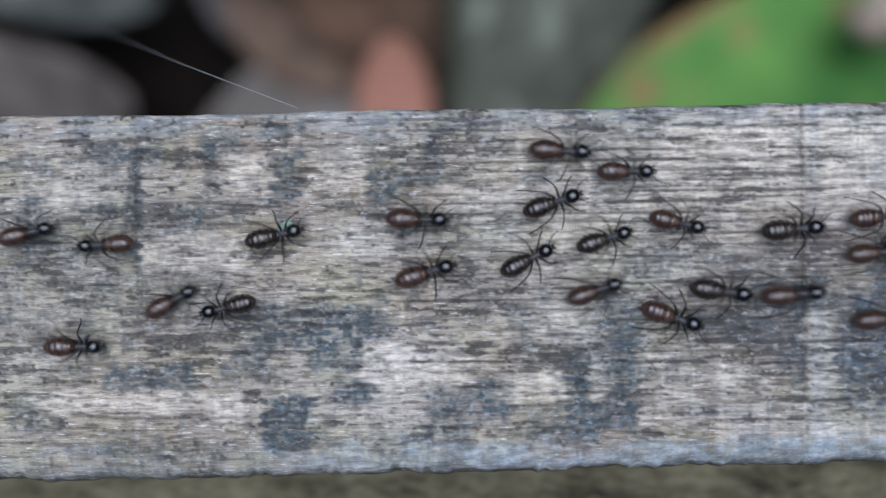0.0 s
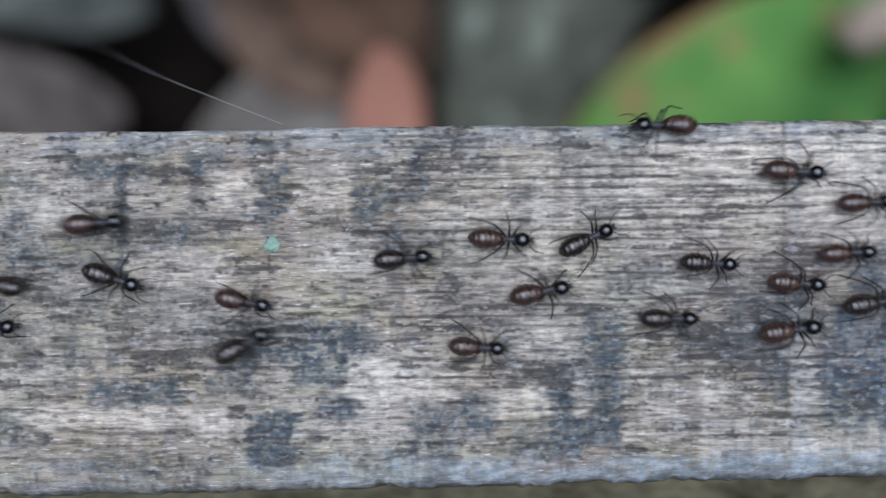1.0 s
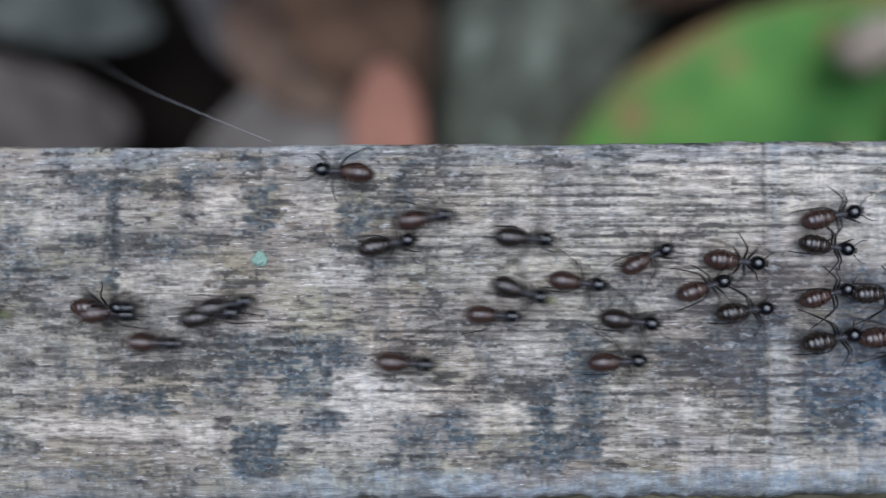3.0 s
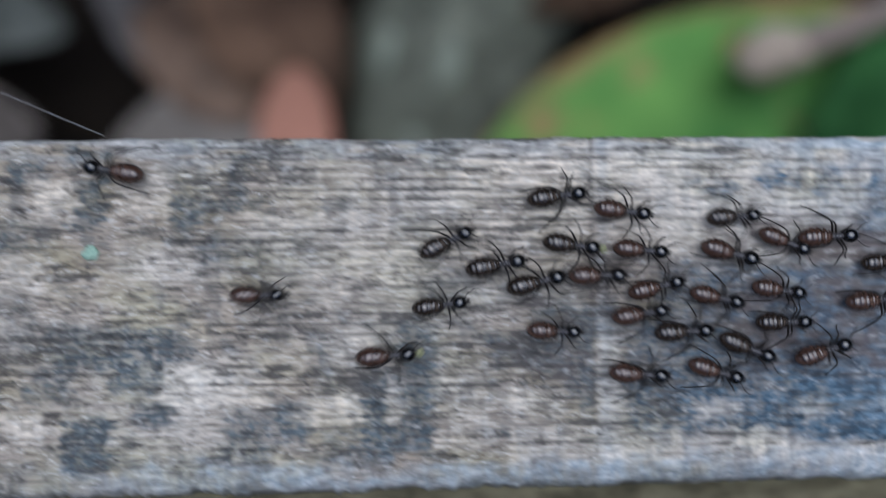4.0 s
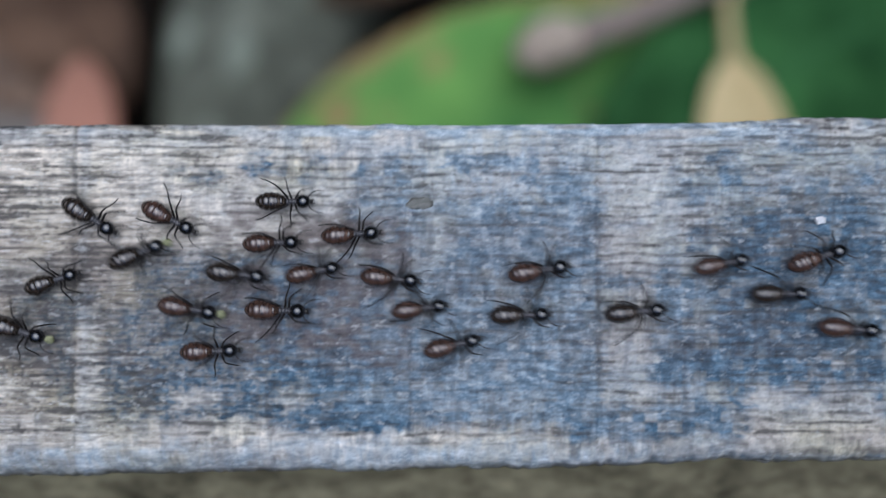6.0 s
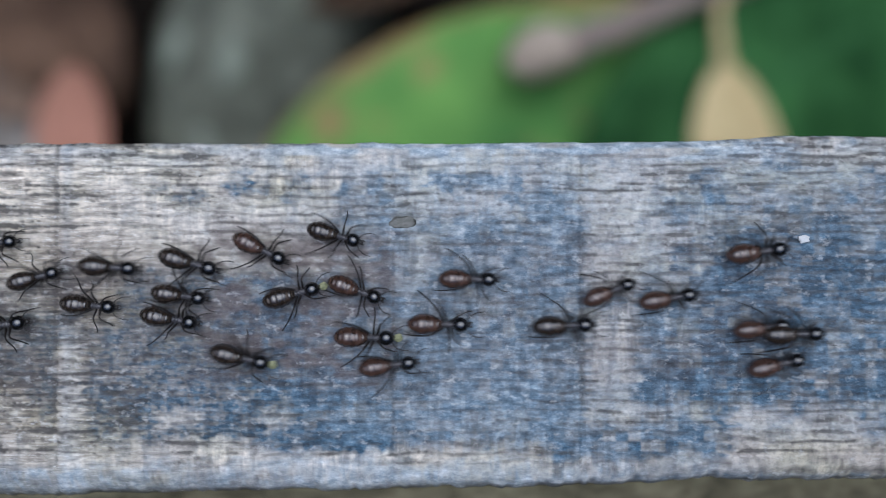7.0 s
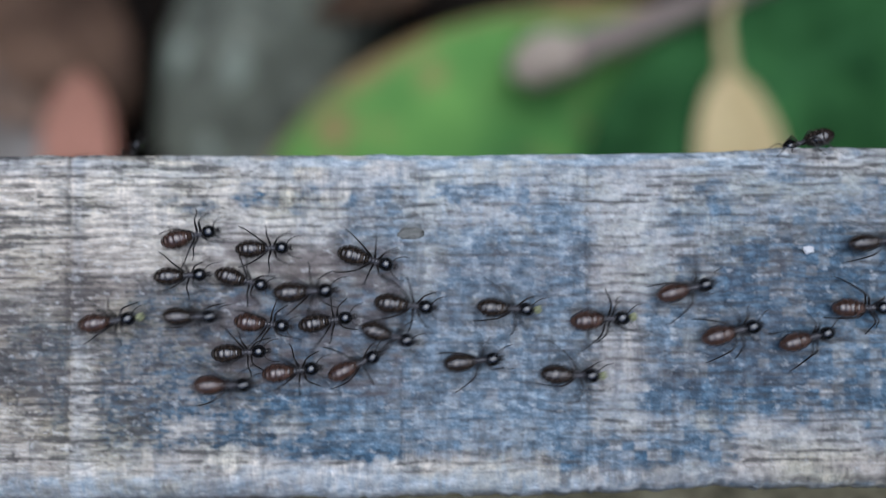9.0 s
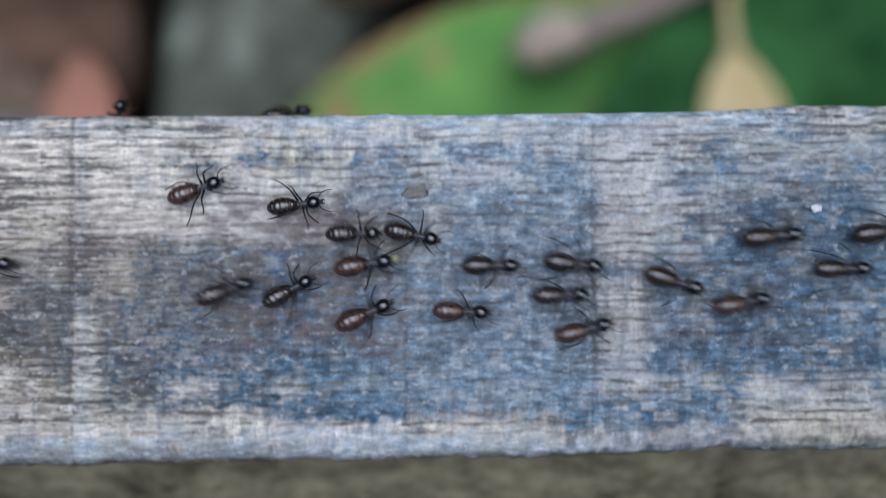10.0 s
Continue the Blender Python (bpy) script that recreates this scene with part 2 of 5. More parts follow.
def sheet(name, X, Y, Z, material, parent=None):
    """A grid mesh through arrays of points, as one object."""
    r, c = X.shape
    me = bpy.data.meshes.new(name)
    k = np.arange(r * c).reshape(r, c)
    quads = np.stack([k[:-1, :-1], k[:-1, 1:], k[1:, 1:], k[1:, :-1]], -1).reshape(-1, 4)
    me.vertices.add(r * c)
    me.vertices.foreach_set("co", np.stack([X, Y, Z], -1).astype(np.float32).ravel())
    me.loops.add(quads.size)
    me.loops.foreach_set("vertex_index", quads.ravel().astype(np.int32))
    me.polygons.add(len(quads))
    me.polygons.foreach_set("loop_start", np.arange(0, quads.size, 4, dtype=np.int32))
    me.polygons.foreach_set("use_smooth", np.ones(len(quads), dtype=bool))
    me.update(calc_edges=True)
    me.validate()
    me.materials.append(material)
    ob = new(name, me)
    if parent:
        ob.parent = parent
    return ob


def paint(ob, name, values):
    at = ob.data.attributes.new(name, "FLOAT", "POINT")
    at.data.foreach_set("value", np.clip(values, 0, 1).astype(np.float32).ravel())


# ---- the rail ----
# Weather stains on the top face, stretch by stretch: x from, x to, y from, y to (mm), strength.
STAINS_FAR_WEST = [
    (-73.5, -65.5, -4.5, -2.8, 0.50), (-69.0, -68.0, -14.0, -3.2, 0.55), (-69.3, -67.8, -10.0, -7.2, 0.60), (-62.5, -58.5, -4.2, -1.9, 0.55),
    (-65.0, -61.0, -10.5, -8.8, 0.45), (-80.5, -76.0, -5.2, -3.7, 0.40), (-79.4, -77.7, -14.0, -7.5, 0.38), (-73.0, -70.0, -9.6, -8.5, 0.40),
    (-71.4, -63.5, -25.2, -23.0, 0.55), (-58.5, -52.0, -21.5, -17.5, 0.45), (-60.5, -56.0, -24.8, -21.5, 0.42), (-80.5, -77.0, -29.0, -25.7, 0.35),
    (-56.8, -52.8, -30.6, -25.8, 1.00), (-78.0, -71.0, -22.0, -20.6, 0.30), (-75.0, -66.0, -31.6, -30.3, 0.25)]
STAINS_WEST = [
    (-56.8, -52.3, -2.2, -1.1, 0.55), (-56.1, -53.6, -7.9, -3.8, 0.85), (-57.0, -55.2, -8.4, -7.2, 0.50), (-47.3, -44.7, -8.5, -5.4, 0.58),
    (-44.3, -40.4, -7.1, -5.7, 0.50), (-41.9, -40.4, -6.8, -1.9, 0.48), (-33.2, -30.6, -7.1, -5.6, 0.48), (-44.8, -41.4, -11.9, -9.2, 0.36),
    (-47.8, -45.0, -10.3, -8.8, 0.35), (-53.0, -45.8, -20.9, -18.0, 0.62), (-53.0, -47.6, -23.8, -20.7, 0.55), (-48.6, -45.3, -20.8, -19.0, 0.55),
    (-50.7, -47.0, -26.6, -24.6, 0.48), (-42.4, -38.4, -30.0, -25.2, 0.48), (-38.3, -34.3, -28.7, -24.6, 0.62), (-32.3, -26.7, -30.4, -28.5, 0.40),
    (-29.6, -27.3, -28.8, -22.7, 0.72), (-28.2, -26.5, -26.0, -19.5, 0.30)]
STAINS_MID = [
    (-26.0, -23.3, -27.6, -17.0, 0.55), (-13.6, -6.0, -18.6, -15.6, 0.72), (-17.6, -8.7, -21.7, -18.5, 0.38), (-10.9, -7.7, -23.9, -21.5, 0.55),
    (-5.4, -3.3, -25.4, -22.0, 0.70), (-3.4, -0.5, -23.9, -21.9, 0.50), (-29.3, -23.0, -29.6, -26.8, 0.60), (-16.7, -15.9, -28.0, -27.0, 0.60),
    (-2.0, -0.4, -7.5, -5.2, 0.45), (-9.4, -8.0, -4.7, -2.4, 0.50), (0.9, 2.4, -4.8, -3.6, 0.42), (2.9, 5.7, -5.7, -4.3, 0.48),
    (7.8, 10.1, -4.6, -2.5, 0.58), (-9.5, -8.1, -25.5, -16.0, 0.50), (-0.7, 2.2, -25.0, -22.0, 0.62), (0.7, 9.9, -22.3, -19.5, 0.72),
    (1.8, 9.9, -27.4, -26.5, 0.60), (7.4, 10.0, -27.0, -20.0, 0.45), (-24.5, -8.5, -15.6, -13.0, 0.30)]
SMEARS = [(-5.0, 10.2, -27.5, -17.5, 0.48), (-40.0, -20.0, -18.0, -9.5, 0.12), (-82.0, -60.0, -20.5, -8.5, 0.20), (-34.0, -22.0, -24.0, -18.0, 0.16)]
STAINS_INNER = [
    (10.2, 23.3, -28.4, -18.0, 0.72), (12.6, 23.3, -28.6, -27.0, 0.42), (21.2, 23.4, -12.8, -9.6, 0.80), (18.2, 19.2, -5.9, -4.0, 0.55),
    (21.0, 22.5, -4.7, -3.0, 0.55), (14.5, 17.0, -3.4, -2.7, 0.45), (26.8, 35.2, -4.4, -3.0, 0.55), (33.6, 35.2, -5.9, -4.5, 0.70),
    (28.0, 35.7, -13.6, -7.4, 0.48), (31.0, 35.2, -12.0, -9.7, 0.45), (-2.0, 12.0, -18.5, -12.0, 0.46), (8.0, 23.3, -19.0, -12.5, 0.42),
    (35.6, 40.7, -25.8, -4.6, 0.46), (23.4, 40.7, -28.0, -13.2, 0.46), (37.6, 40.7, -19.0, -11.0, 0.40), (24.6, 28.6, -22.8, -18.0, 0.35),
    (13.8, 20.5, -24.6, -21.5, 0.34), (23.4, 40.7, -13.4, -7.0, 0.16), (12.0, 24.0, -22.5, -15.0, 0.34), (24.0, 40.7, -22.8, -16.2, 0.26), (46.5, 60.0, -23.0, -15.8, 0.26), (18.0, 23.4, -9.0, -2.0, 0.20), (36.8, 40.7, -9.0, -3.0, 0.20)]
STAINS_EAST = [
    (37.0, 54.0, -29.4, -26.2, 0.48), (49.0, 51.2, -12.6, -9.6, 0.62), (53.0, 66.5, -14.6, -8.5, 0.90), (62.4, 65.2, -8.0, -6.8, 0.60),
    (45.8, 52.5, -24.5, -20.4, 0.78), (49.0, 72.0, -24.0, -14.0, 0.35), (48.5, 61.5, -24.0, -22.8, 0.65), (52.4, 62.0, -22.9, -14.6, 0.84), (61.3, 66.6, -23.7, -21.3, 0.75),
    (53.2, 54.9, -26.2, -24.2, 0.60), (60.2, 61.3, -25.3, -23.0, 0.60), (66.0, 72.0, -23.0, -9.0, 0.55), (72.0, 82.0, -20.0, -8.0, 0.50),
    (46.0, 53.0, -20.5, -12.5, 0.42), (50.0, 72.0, -8.5, -1.6, 0.22), (41.5, 45.0, -15.6, -14.2, 0.35), (62.0, 67.0, -17.8, -14.0, 0.45)]
# Bleached patches, in the same way.
BLEACH_WEST = [
    (-60.3, -56.0, -7.8, -4.0, 0.75), (-68.0, -58.5, -14.5, -11.3, 0.65), (-79.0, -71.0, -8.0, -3.0, 0.30), (-78.0, -59.0, -27.3, -25.4, 0.70),
    (-62.0, -58.9, -28.7, -25.6, 0.60), (-80.0, -72.0, -23.0, -21.5, 0.50), (-52.2, -47.4, -7.6, -3.6, 0.60), (-40.4, -33.8, -9.3, -7.1, 0.60),
    (-51.0, -44.5, -13.5, -10.4, 0.50), (-47.7, -38.4, -25.2, -21.3, 0.85), (-33.0, -26.6, -21.4, -17.4, 0.70), (-35.8, -29.4, -26.8, -24.2, 0.70),
    (-38.0, -28.0, -14.8, -11.5, 0.40), (-80.0, -60.0, -19.8, -16.5, 0.30)]
BLEACH_MID = [
    (-17.2, -8.4, -9.0, -2.0, 0.72), (-7.9, 2.0, -8.0, -1.5, 0.72), (-17.4, -10.9, -25.8, -23.7, 0.70), (-7.7, -5.7, -31.0, -16.5, 0.62),
    (-27.4, -26.0, -27.0, -22.5, 0.60), (1.3, 5.3, -26.7, -24.9, 0.70), (-22.9, -17.6, -29.5, -22.0, 0.45), (-6.0, 8.0, -11.5, -7.0, 0.65),
    (2.0, 17.0, -12.0, -5.8, 0.72), (-20.0, 22.0, -3.6, -0.2, 0.55), (22.0, 36.0, -2.8, -0.3, 0.40), (-15.9, 10.0, -30.5, -27.5, 0.45), (11.0, 14.2, -26.9, -24.4, 0.65), (-26.0, -17.5, -8.5, -3.0, 0.45), (-38.0, -17.0, -12.0, -2.0, 0.42), (-34.0, -8.5, -16.5, -9.0, 0.42)]
BLEACH_EAST = [
    (10.0, 24.0, -30.4, -28.3, 0.60), (22.0, 36.0, -30.6, -28.6, 0.55), (36.9, 40.4, -3.2, -1.9, 0.60), (41.1, 49.0, -3.3, -1.9, 0.60),
    (41.0, 47.6, -13.4, -5.2, 0.36), (41.0, 45.8, -25.6, -16.8, 0.50), (54.0, 66.5, -28.4, -25.2, 0.66), (23.5, 26.0, -12.8, -7.6, 0.35),
    (61.6, 64.6, -22.6, -21.4, 0.60), (45.5, 50.0, -14.0, -12.4, 0.50)]
# Long dark lines of open grain: y, x from, x to, half width (mm), strength.
GRAIN_LINES = [
    (-1.9, -20.0, -8.3, 0.13, 0.8), (-5.05, -15.9, -8.3, 0.16, 0.9), (-6.4, -17.0, -7.6, 0.16, 0.9), (-8.4, -21.0, -8.0, 0.13, 0.7),
    (-27.7, -73.0, -62.0, 0.20, 0.7), (-21.5, -38.0, -31.0, 0.28, 0.8), (-21.6, -17.6, -2.0, 0.13, 0.8), (-22.6, 10.3, 23.3, 0.13, 0.8),
    (-4.5, 36.9, 50.0, 0.11, 0.9), (-1.45, 36.9, 49.0, 0.12, 0.6), (-2.2, -7.8, 14.0, 0.10, 0.4), (-29.1, -50.0, -30.0, 0.12, 0.5),
    (-1.9, 14.5, 22.0, 0.11, 0.5), (-1.3, 29.0, 36.0, 0.12, 0.6), (-25.3, -44.0, -33.0, 0.14, 0.6), (-22.9, -50.0, -33.0, 0.10, 0.5)]


def front_edge(x):
    return -34.05 + 0.0165 * np.clip(x + 60, 0, 100) + 0.6 * step(38, 52, x) + 0.25 * (field(x, x * 0, 14, 1, 31) - 0.5) + 0.40 * (field(x, x * 0, 2.2, 1, 32) - 0.5) + 0.28 * (field(x, x * 0, 0.6, 1, 35) - 0.5)


def back_edge(x):
    return 0.45 * (field(x, x * 0, 18, 1, 33) - 0.5) + 0.18 * (field(x, x * 0, 2.5, 1, 34) - 0.5) + 0.10 * (field(x, x * 0, 0.7, 1, 36) - 0.5) + 0.45 * step(50, 60, x)


def ragged(x, y):
    """The points shifted a little, row by row along the fibres, for the uneven sides of patches."""
    wx = x + 1.5 * (field(x, y, 4, 0.30, 42) - 0.5) + 0.6 * (field(x, y, 0.8, 0.8, 41) - 0.5)
    wy = y + 0.9 * (field(x, y, 1.3, 1.3, 43) - 0.5) + 0.5 * (field(x, y, 0.5, 0.9, 40) - 0.5)
    return wx, wy


def patches(x, wx, wy, rows):
    """How far each point lies in any of the patches."""
    total = np.zeros_like(x)
    for x0, x1, y0, y1, s in rows:
        near = np.flatnonzero((x[0] > x0 - 2) & (x[0] < x1 + 2))
        if not len(near):
            continue
        c = slice(near[0], near[-1] + 1)
        soft = 0.18 + 0.10 * min(x1 - x0, y1 - y0)
        ux = wx[:, c] if x1 - x0 > 1.6 else 0.7 * x[:, c] + 0.3 * wx[:, c]
        m = step(-soft, soft, np.minimum(ux - x0, x1 - ux)) * step(-soft * 1.2, soft * 1.2, np.minimum(wy[:, c] - y0, y1 - wy[:, c]))
        total[:, c] = 1 - (1 - total[:, c]) * (1 - s * m)
    return total


def dapple(x, y):
    """Fine mottling along and across the fibres, 0 to 1."""
    v = 0.40 * field(x, y, 1.0, 0.22, 44) + 0.25 * field(x, y, 0.45, 1.3, 45) + 0.35 * field(x, y, 0.30, 0.24, 46)
    return step(0.26, 0.74, v)


def stain_field(x, y, wx, wy, light):
    total = patches(x, wx, wy, SMEARS + STAINS_FAR_WEST + STAINS_WEST + STAINS_MID + STAINS_INNER + STAINS_EAST)
    # loose small stains between them, in blocks
    faint = 0.46 * step(0.52, 0.72, field(x, y, 5, 2.4, 47) * 0.35 + field(x, y, 1.3, 2.2, 48, 0.2) * 0.40 + field(x, y, 0.9, 0.5, 38) * 0.25)
    total = 1 - (1 - total) ** 2.3 * (1 - faint)
    east = step(-4, 22, x)
    band = step(-28.6, -26.6, y) * step(-3.0, -8.5, y) * (1 - 0.7 * step(40.6, 41.2, x) * step(48.5, 45.0, x))
    column = field(x, y, 2.4, 7.0, 39, 0.12)
    total = 1 - (1 - total) * (1 - east * band * (0.20 + 0.40 * column))
    total = total * (1 - 0.70 * light * (1 - 0.3 * east))
    total = total * (1 + 0.75 * east * (field(x, y, 1.15, 0.95, 83, 0.16) - 0.5))
    d = dapple(x, y)
    m = 0.42 * east
    return np.clip(total * (0.50 + m + (0.75 - 1.3 * m) * d) + 0.25 * total * (1 - total) * (d - 0.5), 0, 1)


def grain_field(x, y, light):
    """Dark open grain: short broken dashes along the rail, a few long lines, and fine pits."""
    yy = y + 0.5 * (field(x, y, 25, 6, 51) - 0.5)
    a, b, c = field(x, yy, 5.5, 0.42, 52), field(x, yy, 2.0, 0.30, 53), field(x, yy, 0.8, 0.22, 54)
    spot = field(x, yy, 0.30, 0.22, 58)
    where = 0.30 * field(x, yy, 9, 3.5, 55) + 0.40 * field(x, yy, 2.6, 2.2, 59, 0.3) + 0.30 * field(x, yy, 3.0, 1.0, 73)
    lines = step(0.50, 0.70, 0.30 * a + 0.34 * b + 0.22 * c + 0.14 * spot + 0.55 * (where - 0.5))
    thin = step(0.66, 0.80, 0.5 * field(x, yy, 9, 0.26, 56) + 0.5 * field(x, yy, 1.6, 0.5, 57))
    saw = 0.5 + 0.5 * np.cos(2 * np.pi * (yy + 0.5 * field(x, yy, 3, 2, 60)) / 0.92)
    saw = step(0.55, 0.97, saw) * step(0.30, 0.58, field(x, yy, 2.2, 0.9, 70)) * (0.45 * step(-50, -30, x) + 0.30 * step(-14, 10, x) + 0.25 * step(43, 52, x))
    rows = 0.5 + 0.5 * np.cos(2 * np.pi * (yy + 0.45 * field(x, yy, 12, 2, 34)) / 0.95)
    rows = step(0.66, 0.98, rows) * step(0.36, 0.58, field(x, yy, 6.5, 0.95, 33)) * step(-52, -40, x) * step(2, -8, x) * step(-26, -22, y)
    long, waver = np.zeros_like(x), 0.4 * (field(x, y, 4, 2, 37) - 0.5) + 0.12 * (field(x, y, 0.7, 0.4, 36) - 0.5)
    for ly, x0, x1, half, s in GRAIN_LINES:
        d = (y - ly + waver) / half
        long = np.maximum(long, s * np.exp(-d * d) * step(x0 - 0.8, x0 + 0.8, x) * step(x1 + 0.8, x1 - 0.8, x))
    long = long * (0.35 + 0.65 * step(0.25, 0.55, field(x, y, 1.5, 3, 35)))
    # two saw cuts right across the rail, and lesser ones beside them
    cut = np.exp(-((x - 40.75) / 0.24) ** 2) * step(-26, -24, y) * step(-0.8, -2.0, y) + 0.80 * np.exp(-((x + 8.1) / 0.22) ** 2) * step(-27, -24, y)
    cut = cut + 0.6 * np.exp(-((x - 10.0) / 0.16) ** 2) * step(-28, -27, y) * step(-18, -20, y) + 0.5 * np.exp(-((x - 23.35) / 0.15) ** 2) * step(-28, -27, y) * step(-9, -10, y)
    cut = cut + 0.6 * np.exp(-((x + 68.5) / 0.20) ** 2) * step(-15, -13, y) * step(-2.8, -4, y)
    cut = cut * (0.35 + 0.65 * step(0.25, 0.7, field(x, y, 3, 1.2, 72)))
    brick = 0.5 + 0.5 * np.cos(2 * np.pi * (x + 0.9 * field(x, y, 3, 1.5, 92)) / 1.12)
    brick = step(0.72, 1.0, brick) * step(0.46, 0.66, field(x, y, 2.2, 1.1, 93)) * step(-30, 25, x)
    pits = step(0.60, 0.76, 0.45 * field(x, y, 0.45, 0.20, 77) + 0.40 * spot + 0.15 * c + 0.25 * (where - 0.5))
    calm = 1 - 0.35 * step(-8, 20, x)
    return np.clip((0.40 * pits + 0.80 * lines + 0.55 * thin + 0.30 * brick) * (1 - 0.45 * light) * calm + 0.8 * np.maximum(saw, 0.9 * rows) + long + 0.85 * cut, 0, 1)


def build_rail():
    xs = np.concatenate([np.linspace(-600, -88, 40), np.arange(-86, 78, 0.12), np.linspace(80, 600, 40)])
    n_top = 300
    rounding = np.radians(np.linspace(0, 90, 7))
    radius_b, radius_f = 0.7, 2.6
    # profile from the back face over the top to the front face
    X, Y, Z = [], [], []
    fe, be = front_edge(xs), back_edge(xs)

    def row(y, z):
        X.append(xs), Y.append(y), Z.append(z)

    for z in (-20.0, -10.0, -4.0, -2.0):
        row(be + 0 * xs, np.full_like(xs, z))
    for a in rounding:
        row(be - radius_b * (1 - np.cos(a)), np.full_like(xs, -radius_b * (1 - np.sin(a))))
    for s in np.linspace(0, 1, n_top)[1:-1]:
        row((be - radius_b) * (1 - s) + (fe + radius_f) * s, np.zeros_like(xs))
    for a in rounding[::-1]:
        row(fe + radius_f * (1 - np.cos(a)), np.full_like(xs, -radius_f * (1 - np.sin(a))))
    for z in (-4.2, -6.0, -9.0, -13.0):
        row(fe + 0 * xs, np.full_like(xs, z))
    X, Y, Z = map(np.array, (X, Y, Z))
    along = Y + np.where(Z < -1, Z, 0)  # unrolled across the grain
    WX, WY = ragged(X, along)
    light = patches(X, WX, WY, BLEACH_WEST + BLEACH_MID + BLEACH_EAST)
    stain_shade, grain = stain_field(X, along, WX, WY, light), grain_field(X, along, light)
    top = step(-3.0, -0.5, Z)
    Z = Z + top * (0.10 * (field(X, along, 12, 1.2, 61) - 0.5) + 0.07 * (field(X, along, 3, 0.5, 62) - 0.5) - 0.10 * grain)
    # saw marks across the rail, a fine step at each
    for sx in (-8.0, 40.9, 23.2, -44.3, -68.6):
        Z = Z - top * 0.10 * np.exp(-((X - sx - 0.15 * (field(X, along, 9, 3, 63) - 0.5)) / 0.16) ** 2)
    rail = tagged(new("wooden_rail"), "grey weathered wooden rail with blue-black stains and open grain", "wooden rail")
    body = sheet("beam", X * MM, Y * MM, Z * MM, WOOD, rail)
    edge = Y - fe[None, :]
    band = step(4.2, 1.2, edge + 2.4 * (field(X, Y, 3, 1, 64) - 0.5) + 1.6 * (field(X, Y, 0.9, 0.6, 91) - 0.5)) * step(-1.9, -0.9, Z) * (0.35 + 0.65 * step(-62, -38, X)) * step(66, 42, X)
    # dark line along the front edge: shade of the gap below, put into colour
    rim = step(1.25, 0.45, edge + 0.9 * (field(X, Y, 1.6, 1, 76) - 0.5) + 0.5 * (field(X, Y, 0.4, 1, 94) - 0.5)) * (0.45 + 0.55 * field(X, Y, 7, 3, 95))
    pale = 0.88 * band * (1 - 0.92 * rim) * (0.45 + 0.55 * dapple(X + 57, Y))
    stain_shade = np.maximum(stain_shade, 0.95 * rim)
    # near-black dashes close to the edge deepen this painted gap shade
    grain = np.maximum(grain * (1 - 0.65 * band), 0.9 * step(0.75, 0.25, edge + 0.8 * (field(X, Y, 1.1, 1, 96) - 0.5)) * step(0.35, 0.55, field(X, Y, 3.2, 2, 97)))
    back = step(-3.4, -0.6, Y - be[None, :] + 1.1 * (field(X, Y, 6, 0.8, 65) - 0.5))
    grain = grain * (1 - 0.6 * back * step(5, 20, X) * step(60, 45, X))
    pale = pale + back * (0.34 + 0.62 * step(5, 20, X) * step(75, 50, X)) * step(0.25, 0.5, field(X, Y, 4, 0.5, 66))
    ghost = np.exp(-((X + 44.4) / 0.45) ** 2) * step(-9, -6, Y) + np.exp(-((X + 6.3) / 0.8) ** 2) * step(-16, -19, Y) + 1.3 * np.exp(-((X + 7.1) / 0.5) ** 2)
    bright = step(-0.6, 0.6, 8 - abs(X - 34)) * 0.22 * step(0.62, 0.8, field(X, Y, 0.5, 1.3, 67))
    paint(body, "stain_shade", stain_shade * step(-2.0, -1.0, Z))
    chill = step(12, 24, WX) * (0.34 - 0.16 * step(46, 54, X)) * step(-28.5, -26.5, Y) * (1 + 0.5 * step(-11, -5, Y)) * (0.6 + 0.4 * dapple(X + 11, Y))
    chill = chill * (1 - 0.8 * step(0.5, 0.9, patches(X, WX, WY, STAINS_EAST)))
    paint(body, "pale", np.maximum(pale, chill) + 0.16 * ghost + bright)
    paint(body, "azure", np.maximum(step(-16, 16, X + 8 * (field(X, Y, 6, 6, 69) - 0.5)), np.maximum(0.35 * rim, 0.16 * step(-15, -22, Y) * step(-62, -50, X))))
    paint(body, "grit", 0.9 * step(-8, 20, X + 10 * (field(X, Y, 5, 3, 84) - 0.5)) * (1 - 0.5 * step(48, 54, X) * step(-9, -7, Y)))
    paint(body, "grain", grain * 0.88 * (1 - 0.30 * stain_shade * step(-10, 15, X)))
    paint(body, "bleach", light * (1 - 0.4 * step(18, 36, X)) * (0.35 + 0.65 * dapple(X + 31, along)))
    # darker strip under the column: path dirt plus painted shadow of the crowd
    trail_shade = step(-3.5, 0.5, 6.0 - abs(WY + 15.5 + 3 * (field(X, Y, 14, 6, 85) - 0.5))) * (0.35 * step(-26, -10, X) + 0.65 * step(0, 9, X)) * (0.35 + 0.65 * step(24.0, 23.0, WX)) * step(70, 55, X)
    paint(body, "trail_shade", trail_shade * (0.30 + 0.48 * step(0.36, 0.62, 0.5 * field(X, Y, 3.2, 1.6, 86) + 0.5 * field(X, Y, 1.1, 0.5, 87))))
    paint(body, "warm", (0.45 + 0.55 * step(8, -16, X)) * (0.35 + 0.65 * step(0.3, 0.7, field(X, Y, 11, 4, 98))))
    paint(body, "cross", (0.25 + 0.40 * step(-5, 22, X)) * step(0.3, 0.7, field(X, Y, 5, 4, 90)) + 0.25 * band)
